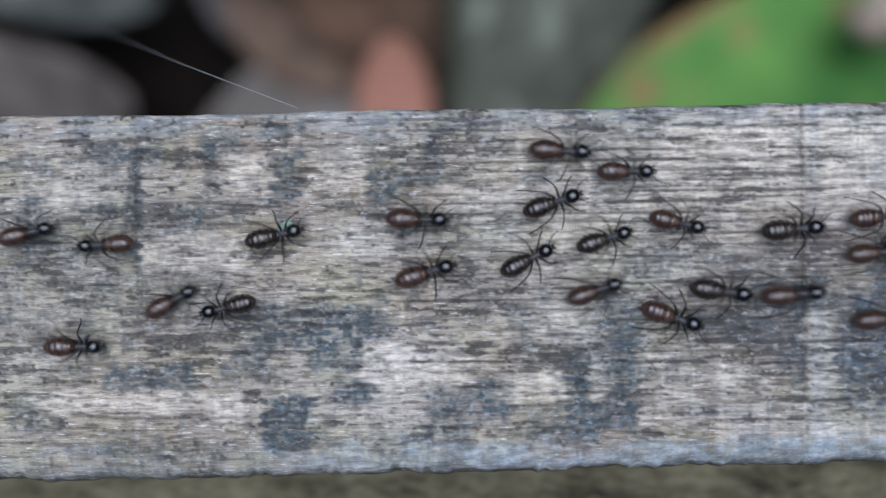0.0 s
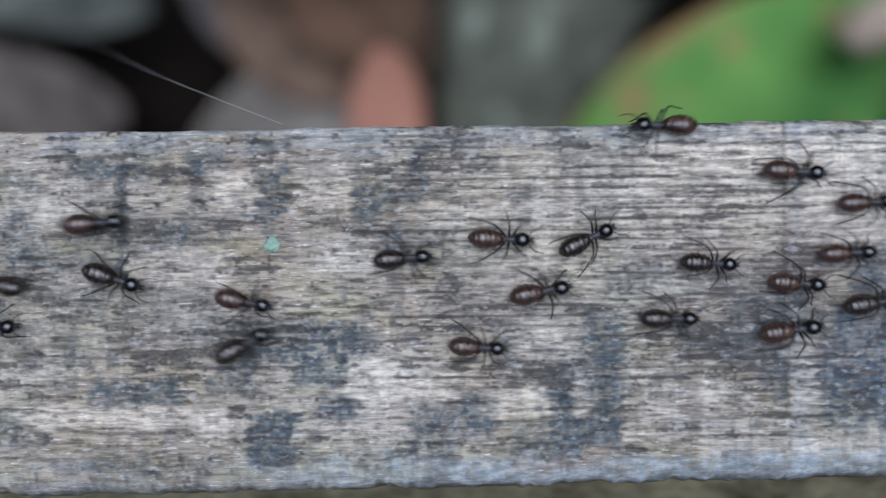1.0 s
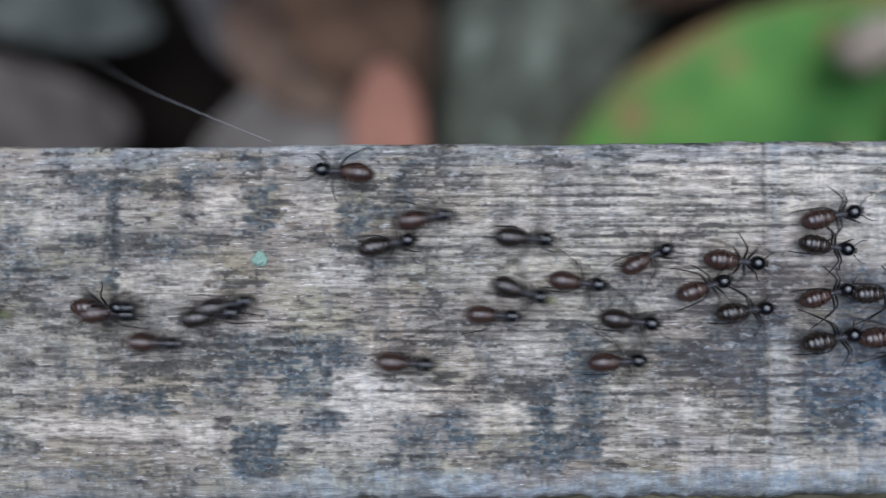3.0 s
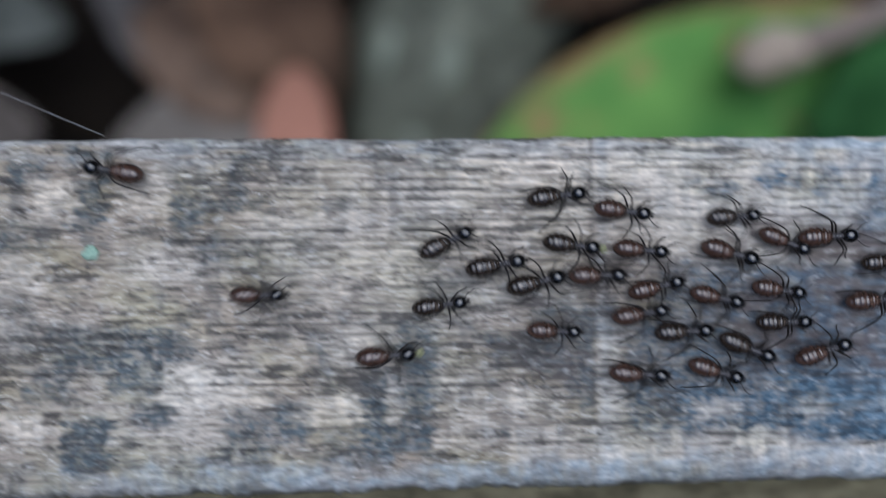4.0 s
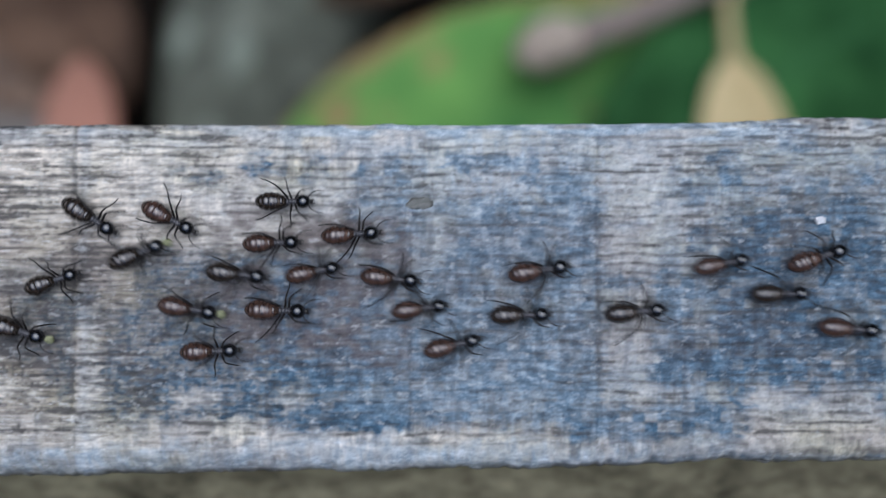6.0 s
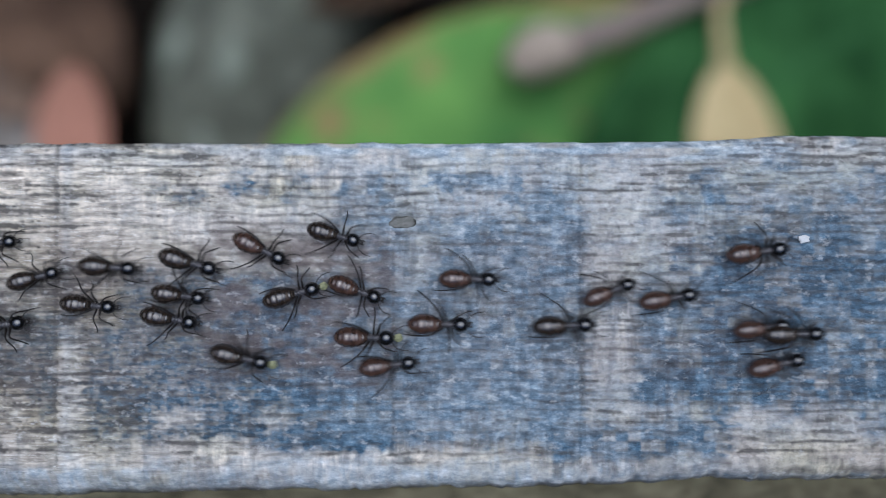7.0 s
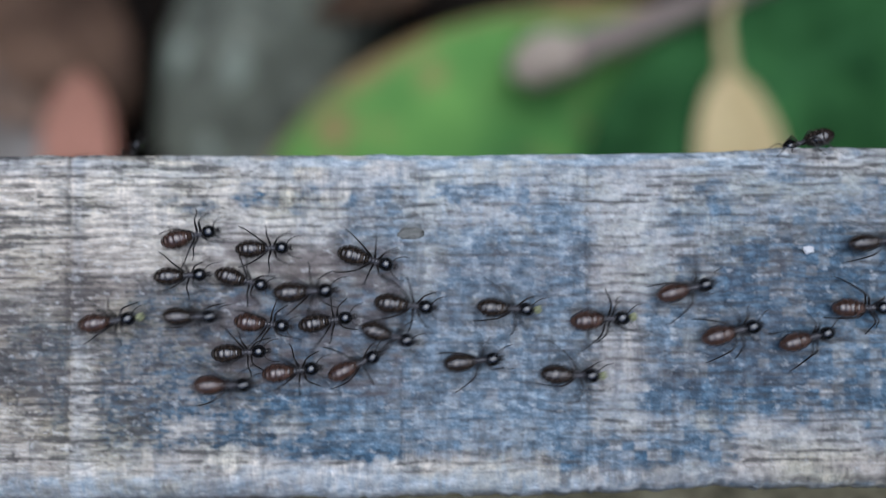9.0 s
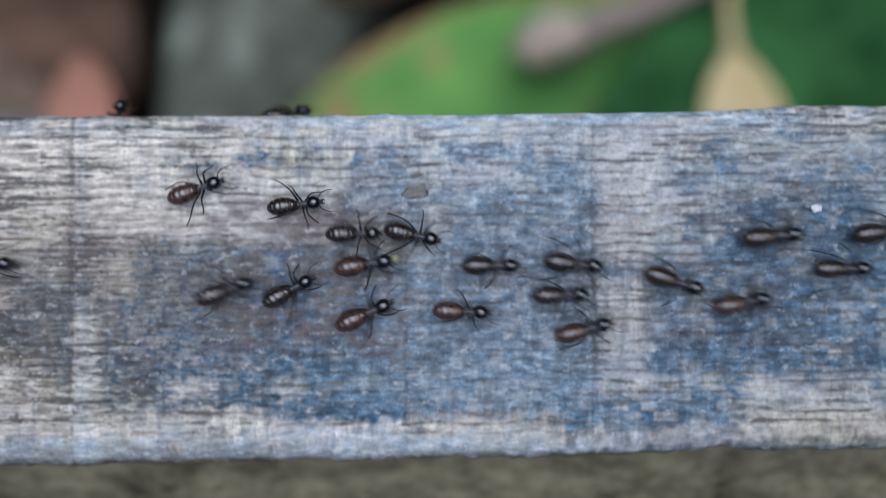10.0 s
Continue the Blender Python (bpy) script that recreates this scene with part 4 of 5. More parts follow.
def termite(kind, label):
    """A worker termite, walking along +x, its feet at z = 0."""
    thing = new("termite")
    ab = part("abdomen", abdomen_mesh(), SHELL[kind], thing)
    paint(ab, "band", glint_bands(ab.data))
    bm = bmesh.new()
    for cx, rx, ry in ((0.02, 0.22, 0.30), (0.30, 0.21, 0.27), (0.58, 0.22, 0.30), (0.80, 0.15, 0.20)):
        ellipsoid(bm, (cx * MM, 0, 1.10 * MM), rx * MM, ry * MM, 0.25 * MM, 10, 14)
    part("thorax", bm, THORAX, thing)
    bm = bmesh.new()
    ellipsoid(bm, (1.52 * MM, 0, 1.15 * MM), 0.70 * MM, 0.68 * MM, 0.60 * MM, 20, 26, lambda s: 1.0 - 0.08 * s)
    ellipsoid(bm, (0.92 * MM, 0, 1.10 * MM), 0.22 * MM, 0.16 * MM, 0.16 * MM, 8, 10)
    head = part("head", bm, HEAD, thing, "glossy black head")
    bm = bmesh.new()
    ellipsoid(bm, (2.20 * MM, 0, 0.98 * MM), 0.24 * MM, 0.24 * MM, 0.18 * MM, 8, 10)
    part("mouth", bm, LEG, head)
    for side in (-1, 1):
        bm = bmesh.new()
        p, r = smooth_path([(2.22 * MM, 0.17 * side * MM, 0.95 * MM), (2.46 * MM, 0.20 * side * MM, 0.88 * MM), (2.60 * MM, 0.06 * side * MM, 0.82 * MM)], [0.07 * MM, 0.055 * MM, 0.02 * MM], 4)
        tube(bm, p, r, 6)
        part("jaw", bm, LEG, head)
    for side in (-1, 1):
        bm = bmesh.new()
        p, r = smooth_path([(0, 0, 0), (0.32 * MM, 0.42 * side * MM, 0.22 * MM), (0.85 * MM, 0.72 * side * MM, 0.02 * MM), (1.45 * MM, 0.78 * side * MM, -0.35 * MM)],
                           [0.055 * MM, 0.050 * MM, 0.044 * MM, 0.028 * MM], 5)
        r = [q * (1.15 if i % 2 else 0.85) for i, q in enumerate(r)]
        tube(bm, p, r, 6)
        ob = part("antenna", bm, LEG, head)
        ob.location = (1.98 * MM, 0.30 * side * MM, 1.20 * MM)
        for name, hx in HIPS:
            bm = bmesh.new()
            p, r = smooth_path(leg_points(name, side), [0.10 * MM, 0.11 * MM, 0.078 * MM, 0.056 * MM, 0.040 * MM], 5)
            tube(bm, p, r, 7)
            ob = part(name + "_leg", bm, LEG, thing)
            ob.location = (hx * MM, HIP_Y * side * MM, HIP_Z * MM)
    return tagged(thing, label, "termite", "termite column")


LABELS = {
    "d": "dark brown termite with banded abdomen and black head on weathered wood",
    "r": "russet termite with banded abdomen and black head on weathered wood",
}
KINDS = "rrdrdrrrrrdddrrrdrdrrrddrrddrdrrddrrrrdrrrrdrdddddddrrddrdrrdrdd" + "rddd"
first = {}
termites = []
for k in KINDS:
    if k not in first:
        first[k] = termite(k, LABELS[k])
        termites.append(first[k])
    else:
        termites.append(copy_thing(first[k], pose(0, 0, 0)))
sizes = random.Random(4)
for ob in termites:
    s = sizes.uniform(0.94, 1.07)
    ob.scale = (s, s, s)


def load(ob):
    """A crumb of lichen carried in the jaws."""
    bm = bmesh.new()
    bmesh.ops.create_icosphere(bm, subdivisions=3, radius=0.36 * MM)
    for v in bm.verts:
        v.co *= 1 + 0.5 * noise.noise(v.co * 2600)
    lump = part("lichen_ball", bm, LICHEN, ob, "crumb of pale yellow-green lichen")
    lump.location = (2.52 * MM, 0, 0.9 * MM)
    ob["label"] = "termite carrying a crumb of pale lichen over weathered wood"


for k in (26, 39, 46, 58):
    load(termites[k])


# ---- the march of the column ----
def glide(rows, t):
    """Place and heading between rows, by straight lines."""
    for (t0, *a), (t1, *b) in zip(rows, rows[1:]):
        if t <= t1:
            s = (t - t0) / (t1 - t0)
            return [p + (q - p) * s for p, q in zip(a, b)]
    return list(rows[-1][1:])


def stride(ob, rows):
    """The six legs swing in two sets of three, as fast as the body walks."""
    legs = [c for c in ob.children if c.name.split(".")[0].endswith("_leg")]
    times, phase, marks = [], 0.0, []
    last = None
    for k in range(0, 301, 2):
        t = k / 30
        x, y = glide(rows, t)[:2]
        if last:
            phase += math.hypot(x - last[0], y - last[1]) / 4.2
        last = (x, y)
        if -105 < x < 95:
            marks.append((t, phase))
    if not marks:
        marks = [(5.0, 0.0)]
    if marks[0][0] > 0:
        marks.insert(0, (0.0, marks[0][1]))
    if marks[-1][0] < 10:
        marks.append((10.0, marks[-1][1]))
    for leg in legs:
        name = leg.name.split(".")[0]
        x, y, z = leg.location
        side = 1 if y > 0 else -1
        off = 0.5 if (name == "middle_leg") == (side > 0) else 0.0
        keys = []
        for t, f in marks:
            a = 2 * math.pi * (f + off)
            keys.append((t, pose(x, y, z, 9 * side * max(0.0, math.cos(a)), 0, -side * 20 * math.sin(a) * -1)))
        walk(leg, keys)


def march(ob, rows):
    """Rows of seconds, x and y in mm and heading in degrees, on the rail's top."""
    walk(ob, [(t, pose(x * MM, y * MM, 0.0, 0, 0, a)) for t, x, y, a in rows])
    stride(ob, rows)


def climb(ob, rows):
    """Rows of seconds, x, y, z in mm, lean and heading in degrees, over an edge of the rail."""
    walk(ob, [(t, pose(x * MM, y * MM, z * MM, lean, 0, a)) for t, x, y, z, lean, a in rows])
    stride(ob, [(t, x, y, a) for t, x, y, z, lean, a in rows])


def motions():
    march(termites[0], [(0, -77.7, -10.8, 13), (0.5, -66.1, -12.2, 15), (1, -56.8, -15.9, -12), (1.5, -42.5, -17.3, -3), (2, -32.1, -14.4, 12), (3.5, -4, -13.3, 18), (4, 3.6, -15.3, -14), (4.5, 5.2, -15, -4), (5, 11.8, -15.1, -3), (5.5, 11.8, -15.1, -13), (6, 24.6, -17.2, 7), (6.3, 34.6, -17.23, 7), (10, 157.5, -17.23, 0)])
    march(termites[1], [(0, -71.2, -12, -177), (0.5, -81.2, -10.2, -177), (0.8, -89, -10.25, -177), (10, -328.2, -10.25, 180)])
    march(termites[2], [(0, -55.3, -11.3, 13), (0.5, -54.5, -14.4, -8), (1, -42.4, -12.1, 4), (1.5, -32.1, -12.6, -5), (2, -24.8, -14.9, 10), (3.5, -0.6, -16.1, 3), (4, 9.8, -17.5, 0), (4.5, 18.4, -15.8, 19), (5, 28.2, -15.3, 2), (5.5, 37.8, -15.8, -2), (6, 57.5, -15.9, 0), (6.3, 69.3, -15.88, 0), (10, 215, -15.88, 0)])
    march(termites[3], [(0, -64.7, -17, 28), (0.5, -50.1, -17.2, 22), (1, -35.8, -20.2, -4), (1.5, -24.4, -16.1, -1), (2, -7.7, -15.1, 18), (3.5, 0.8, -13.7, 10), (4, 9.4, -14.6, -9), (4.5, 14.3, -13.8, -8), (5, 19.6, -14.1, -6), (5.5, 31.8, -13.7, 18), (6, 52.2, -13.1, 11), (6.3, 64.5, -13.1, 11), (10, 216, -13.1, 0)])
    march(termites[4], [(0, -60.2, -17.8, -167), (0.5, -65.9, -17.2, -179), (1, -79.8, -13.9, 167), (1.3, -88.1, -13.9, 167), (10, -329.8, -13.9, 180)])
    march(termites[5], [(0, -73.5, -21.1, -1), (0.12, -72.9, -20.6, 70), (0.24, -74.6, -19.8, 150), (0.5, -88, -19.4, 180), (10, -400, -19.4, 180)])
    march(termites[6], [(0, -42.4, -10.1, -2), (0.5, -35.5, -7.9, 14), (1, -33.6, -10.5, -3), (1.5, -25, -12.1, 15), (2, -19.8, -13.1, -23), (3.5, -3.2, -10.4, 1), (4, 4.9, -11.2, -16), (4.5, 7.5, -10.4, -10), (5, 18.3, -10.3, 2), (5.5, 23.4, -13.3, 1), (6, 35.5, -13.7, 9), (7.5, 67.9, -9.1, 7), (7.8, 75.7, -9.14, 7), (10, 132.9, -9.14, 0)])
    march(termites[7], [(0, -41.8, -14.8, 16), (0.5, -36.5, -16.8, 16), (1, -30.1, -15.2, 10), (1.5, -16, -16, -1), (2, -3.9, -16.5, 22), (3.5, 8.4, -20.8, 5), (4, 13.4, -20.1, 17), (4.5, 19.8, -20.6, 2), (5, 30.8, -19.2, 11), (5.5, 44.2, -18, 4), (6, 63.7, -19.1, -5), (6.3, 75.5, -19.08, -5), (10, 220.4, -19.08, 0)])
    march(termites[8], [(0, -29.6, -4.2, -4), (0.5, -18.4, -5, -12), (1, -7.3, -4.8, -4), (1.3, 0.5, -4.79, -4), (10, 226.7, -4.79, 0)])
    march(termites[9], [(0, -23.8, -6.1, -1), (0.5, -15, -8.4, 4), (1, -0.9, -7.6, 2), (1.3, 7.5, -7.63, 2), (10, 252.5, -7.63, 0)])
    march(termites[10], [(0, -30.4, -8.7, 18), (0.5, -29.1, -9.5, 0), (1, -25.9, -10.5, 25), (1.5, -19.8, -8.4, 4), (2, -1, -8.6, 9), (2.3, 10.3, -8.57, 9), (10, 299.2, -8.57, 0)])
    march(termites[11], [(0, -32.7, -13.7, 26), (0.5, -29.9, -13.1, 8), (1, -18.6, -17.8, -1), (1.5, -7.4, -15.9, 4), (2, -1.2, -14.2, -10), (3.5, 7.4, -13.8, 7), (4, 19.7, -11.9, 5), (4.5, 27.5, -14.3, -14), (5, 44.9, -15.5, 4), (5.5, 60.4, -12.1, 29), (5.8, 69.7, -12.11, 29), (10, 200.3, -12.11, 0)])
    march(termites[12], [(0, -25.8, -12, 17), (0.5, -20.9, -12.8, 9), (1, -15, -12.9, -4), (1.5, -12.6, -13.3, -16), (2, -10.3, -12.3, -3), (3.5, 2.1, -8.8, -11), (4, 5.3, -7.7, 3), (4.5, 5.4, -6.5, 6), (5, 6.4, -6.9, 0), (5.5, 8.4, -7.7, -5), (6, 12.1, -7.4, 0), (7.5, 23.6, -10.1, -21), (8, 33, -11.5, -14), (8.5, 48.8, -12.6, -1), (9, 67.5, -8.4, 5), (9.2, 73.5, -8.3, 3), (9.5, 82, -8.2, 0), (10, 96, -8.2, 0)])
    march(termites[13], [(0, -19.3, -10.8, -14), (0.5, -13.8, -11.8, -1), (1, -2.6, -12.1, 2), (1.3, 5.2, -12.14, 2), (10, 231.4, -12.14, 0)])
    climb(termites[14], [(0, -26.7, -16.6, 0, 0, 18), (0.5, -14.8, -14.6, 0, 0, -7), (1, -7.2, -14.8, 0, 0, -5), (1.5, -1.4, -11.9, 0, 0, -6), (2, 2.6, -11, 0, 0, 4), (3.5, 8.7, -9.3, 0, 0, 2), (4, 10, -10.2, 0, 0, -22), (4.5, 15.4, -11.5, 0, 0, -13), (4.6, 15.9, -9, 0, 0, 40), (4.68, 16.5, -5.8, 0, 0, 72), (4.8, 17.2, -1.2, 0, 0, 72), (4.88, 18, 0, -1.4, -55, 40), (4.95, 19.3, 0.1, -9, -90, 5), (5, 20.3, 0.1, -13, -90, 0), (5.1, 22, 0.1, -14, -90, 0), (10, 190, 0.1, -14, -90, 0)])
    march(termites[15], [(0, -19.9, -19.2, -20), (0.5, -17.9, -18.2, -3), (1, -7.8, -18.9, 7), (1.5, -3.3, -19.4, 3), (2, 0.2, -18.4, 5), (3.5, 7.3, -17.1, 8), (4, 18.4, -15.5, 4), (4.5, 24.5, -17.4, 14), (5, 37.6, -17.8, 0), (5.5, 55, -16.5, 16), (5.8, 65.4, -16.48, 16), (10, 211.4, -16.48, 0)])
    march(termites[16], [(0, -15.5, -16.9, -9), (0.5, -8.2, -16.3, 24), (1, -0.3, -16.5, 8), (1.3, 7.5, -16.46, 8), (10, 233.7, -16.46, 0)])
    march(termites[17], [(0, -9.1, -17.2, 4), (0.3, -0.1, -17.18, 4), (10, 290.9, -17.18, 0)])
    march(termites[18], [(0, -9.1, -11.4, 4), (0.5, -4.2, -13, 15), (0.8, 3.6, -13, 15), (10, 242.8, -13, 0)])
    march(termites[19], [(0, -1.5, -10.4, 5), (0.5, -1.4, -9, 6), (0.8, 6.3, -9.03, 6), (10, 245.6, -9.03, 0)])
    march(termites[20], [(0, -1.8, -13.6, 4), (0.3, 7.2, -13.63, 4), (10, 298.2, -13.63, 0)])
    march(termites[21], [(0, -1.1, -19.4, 5), (0.3, 7.9, -19.38, 5), (10, 298.9, -19.38, 0)])
    march(termites[22], [(0, -95.5, -15.56, 0), (0.5, -82.1, -15.6, 10), (1, -68.6, -13.7, -19), (1.5, -62.5, -17.4, 4), (2, -52.3, -16.2, 15), (3.5, -6.5, -17.2, -15), (4, 0.5, -18.3, 2), (4.5, 2.1, -18.2, -6), (5, 17.7, -17, 14), (5.5, 21, -16.5, 0), (6, 33.8, -17.8, 1), (6.3, 41.9, -17.8, 1), (10, 142.2, -17.8, 0)])
    march(termites[23], [(0, -95.1, -17.27, 0), (0.5, -76, -17.3, 7), (1, -56.9, -19.6, 28), (1.5, -31.1, -18, 15), (2, -16.2, -17.2, 12), (3.5, 2.3, -19.1, 8), (4, 6.3, -20, -23), (4.5, 10.4, -19.1, 4), (5, 22.7, -19.5, 3), (5.5, 28.6, -18.9, 13), (6, 44.3, -17.5, 5), (6.3, 53.8, -17.54, 5), (10, 170.2, -17.54, 0)])
    march(termites[24], [(0, -118.6, -8.63, 0), (1, -70.2, -8.6, 4), (1.5, -46.1, -11.7, -6), (2, -26.3, -9, 18), (3.5, 6.1, -6.9, 8), (4, 14.1, -9.6, 2), (4.5, 22.3, -11, -18), (5, 34.2, -13, -2), (5.5, 48.9, -13.7, 6), (6, 60.9, -12.5, 17), (6.3, 68.7, -12.52, 17), (10, 164.9, -12.52, 0)])
    march(termites[25], [(0, -198.1, -13.7, 0), (2, -118.1, -13.7, 0), (2.88, -72.1, -14.7, -1), (3.5, -60.5, -16.4, -1), (4, -38.7, -14.7, 0), (4.5, -24.3, -13.1, 5), (5, -26, -15.5, -60), (5.7, -28, -20, -110), (7, -32, -26, -140), (10, -38, -28, -170)])
    march(termites[26], [(0, -183.7, -14.2, 0), (2, -103.7, -14.2, 0), (3.28, -19.7, -13.4, -20), (3.5, -16, -11.7, -20), (4, -9.8, -10.3, -8), (4.5, -8.6, -8.3, 3), (5, -10.5, -9.8, 42), (5.5, -13.7, -9.5, 60), (6, -1.4, -12.1, 22), (7.5, 17.4, -14.2, 13), (8, 22.1, -14.7, 9), (8.5, 28, -15.8, 8), (9, 33.4, -14.5, -3), (9.5, 49.7, -14.7, -2), (10, 67.2, -11.3, 7)])
    march(termites[27], [(0, -147.2, -8.84, 0), (1.7, -89.2, -8.84, 2), (2, -79, -8.8, 2), (3.5, -27.9, -9.7, 19), (4, -21.4, -9.8, 25), (4.5, -21.4, -9.5, 32), (5, -25.5, -8.4, 120), (5.7, -28, -4.5, 150), (10, -33, -3, 170)])
    march(termites[28], [(0, -145.4, -15.01, 0), (1.7, -77.8, -15.01, 3), (2, -65.9, -15, 3), (3.5, -9.9, -12.3, -10), (4, -2, -14.1, 13), (4.5, 2.7, -13.1, 17), (5, 11.8, -11.5, -5), (5.5, 18.4, -10.4, 2), (6, 18.3, -10.4, 4), (7.5, 39.9, -14.9, -3), (8, 48.8, -16.3, 3), (8.5, 61.4, -13.9, 26), (9, 66, -14.5, 0), (10, 92, -14.49, 0)])
    march(termites[29], [(0, -213.4, -15.5, 0), (2, -133.4, -15.5, 0), (3.32, -50, -15.7, -8), (3.5, -42.4, -14.7, -8), (4, -22, -15.7, 7), (4.5, -18.3, -14.2, 9), (5, -15.2, -13.7, 7), (5.5, -14.2, -14.7, -3), (6, -9.2, -14.6, 18), (7.5, 9.4, -13.6, -17), (8, 12.7, -12.5, 0), (8.5, 14.9, -12.8, -6), (9, 16.8, -15.6, 10), (9.5, 22.9, -15.2, 7), (10, 37.9, -17, 1)])
    march(termites[30], [(0, -197.1, -18.7, 0), (2, -117.1, -18.7, 0), (3.4, -25.6, -17.9, -3), (3.5, -15.4, -17.3, -3), (4, -3.5, -16.6, 8), (4.5, -3.1, -15.7, -3), (5, -3.6, -21.5, 1), (5.5, 1.1, -19.5, 16), (6, 5.4, -21.1, 2), (7.5, 32.7, -20.4, 9), (8, 41.4, -20.7, 7), (8.5, 58, -18.9, 7), (8.8, 68.1, -18.95, 7), (10, 108.1, -18.95, 0)])
    march(termites[31], [(0, -168.9, -16.6, 0), (2, -88.9, -16.6, 0), (3.16, -25.8, -15.9, -3), (3.5, -16.5, -17.6, -3), (4, -11.5, -18.2, -3), (4.5, -8.9, -17.7, 10), (5, -11.4, -15.5, 34), (5.5, 1.7, -14.8, 16), (6, 14.8, -13.8, 11), (7.5, 55.7, -13.9, 25), (8, 62.6, -14.2, -18), (8.5, 67.3, -13.9, 5), (8.8, 75.1, -13.88, 5), (10, 106.3, -13.88, 0)])
    march(termites[32], [(0, -195.4, -14.6, 0), (2, -115.4, -14.6, 0), (3.39, -38, -16.2, 10), (3.5, -33.4, -15.3, 10), (4, -16.8, -12, 9), (4.5, -15, -10.7, 8), (5, -17.1, -10.8, 11), (5.2, -18.4, -10.2, 75), (5.5, -21.2, -8.6, 140), (6.2, -24, -5, 140), (10, -27, -3.5, 160)])
    march(termites[33], [(0, -206, -14.5, 0), (2, -126, -14.5, 0), (3.29, -37.3, -15, 13), (3.5, -25.7, -13.6, 13), (4, -13.1, -13.6, 13), (4.5, -11.7, -12.6, 22), (5, -7.1, -11.1, -20), (5.5, -3.4, -11.8, -37), (6, 7.8, -14.1, -7), (7.5, 49.6, -17.3, 6), (8, 56, -17.2, 13), (8.3, 65.8, -17.21, 13), (10, 121.6, -17.21, 0)])
    march(termites[34], [(0, -170.8, -15.9, 0), (2, -90.8, -15.9, 0), (3.4, -31.8, -14.7, 12), (3.5, -19.3, -13.6, 12), (4, -7.4, -13.1, 0), (4.5, -6, -11, -19), (5, 4.8, -11.1, 17), (5.5, 12.8, -12.6, -19), (6, 21.9, -14.5, -6), (7.5, 63.5, -14.5, 10), (7.8, 71.8, -14.54, 10), (10, 132.8, -14.54, 0)])
    march(termites[35], [(0, -165.1, -11.72, 0), (1.7, -75.2, -11.72, 13), (2, -59.3, -11.7, 13), (3.5, -8, -10.3, 30), (4, -3.4, -10.8, -6), (4.5, -0.7, -11.9, 41), (5, -2.7, -9.2, -9), (5.5, 2.6, -11.7, -20), (6, 11, -11.2, 2), (7.5, 25.3, -15.1, -28), (8, 35.2, -15.3, -7), (8.5, 51.4, -16.7, 0), (9, 61, -17.2, 15), (10, 89.1, -17.19, 0)])
    march(termites[36], [(0, -168.2, -21.4, 0), (2, -88.2, -21.4, 0), (3.3, -19.7, -20.1, -5), (3.5, -7.4, -22, 5), (4, -3.7, -22.2, -5), (4.5, -2.8, -21.2, 4), (5, 2.2, -17, 18), (5.5, 8.3, -17.6, -4), (6, 11.5, -17.4, -2), (7.5, 33.7, -16.8, -1), (8, 35.2, -19.9, -8), (8.5, 45.2, -20.2, 4), (9, 54.1, -16.6, 14), (9.5, 68.4, -16.7, -5), (10, 82.6, -16.68, 0)])
    march(termites[37], [(0, -166.5, -6.1, 0), (2, -86.5, -6.1, 0), (3.27, -20, -7.1, 10), (3.5, -6.5, -5.9, 10), (4, -5, -7.2, -8), (4.5, 0.8, -3.8, 15), (5, 0.5, -4.7, 8), (5.5, -0.3, -6.7, -11), (6, 1.5, -9.1, -28), (7.5, 18.4, -10.2, -22), (8, 26, -10, -12), (8.5, 35.9, -12.6, -5), (9, 49.9, -12.7, 14), (9.5, 64.1, -9.5, 21), (10, 78.2, -9.5, 0)])
    march(termites[38], [(0, -182.8, -5.3, 0), (2, -102.8, -5.3, 0), (3.15, -24.5, -9.5, -5), (3.5, -17.8, -10.3, -20), (4, -11.1, -5.7, 7), (4.5, -8.9, -6, 2), (5, -7.3, -4.9, 0), (5.5, -6.2, -6.4, -19), (6, -5.8, -9, -32), (7.5, 12.9, -11.7, -7), (8, 18.5, -12.3, -5), (8.5, 19.9, -13.3, -18), (9, 24.1, -14.2, -6), (9.5, 36.4, -13, -10), (10, 57.2, -11.7, 5)])
    march(termites[39], [(0, -214.6, -15.2, 0), (2, -134.6, -15.2, 0), (3.38, -60.1, -15.8, -10), (3.5, -52.6, -17.6, -10), (4, -26.9, -20.3, 4), (4.5, -15.2, -18.7, 17), (5, -7.8, -16.9, 13), (5.5, -6.8, -16.6, 16), (6, 3.4, -17.3, -10), (7.5, 24.2, -18.1, 7), (8, 26.7, -18.1, 13), (8.5, 38.9, -16.2, 3), (9, 42.1, -15.5, 4), (9.5, 59.1, -14.5, 12), (10, 76.2, -14.48, 0)])
    march(termites[40], [(0, -105.9, -18.02, 0), (1, -79.9, -18, 5), (1.5, -73.1, -18.2, 21), (2, -59.1, -19.6, -6), (3.5, -5.6, -20.6, 5), (4, 3.4, -22.1, -18), (4.5, 5.3, -21.9, -7), (5, 9.8, -19.4, 22), (5.5, 14.4, -20.1, -7), (6, 27.6, -20.5, 13), (6.3, 36.9, -20.52, 13), (10, 152.5, -20.52, 0)])
    march(termites[41], [(0, 6.4, -14.5, 0), (2, 16.8, -15.5, 0), (3.5, 26.3, -16.8, 1), (4, 30.4, -16.6, 1), (4.5, 32.6, -17.6, 1), (5, 54.3, -19, -1), (5.3, 67.3, -19.03, -1), (10, 271, -19.03, 0)])
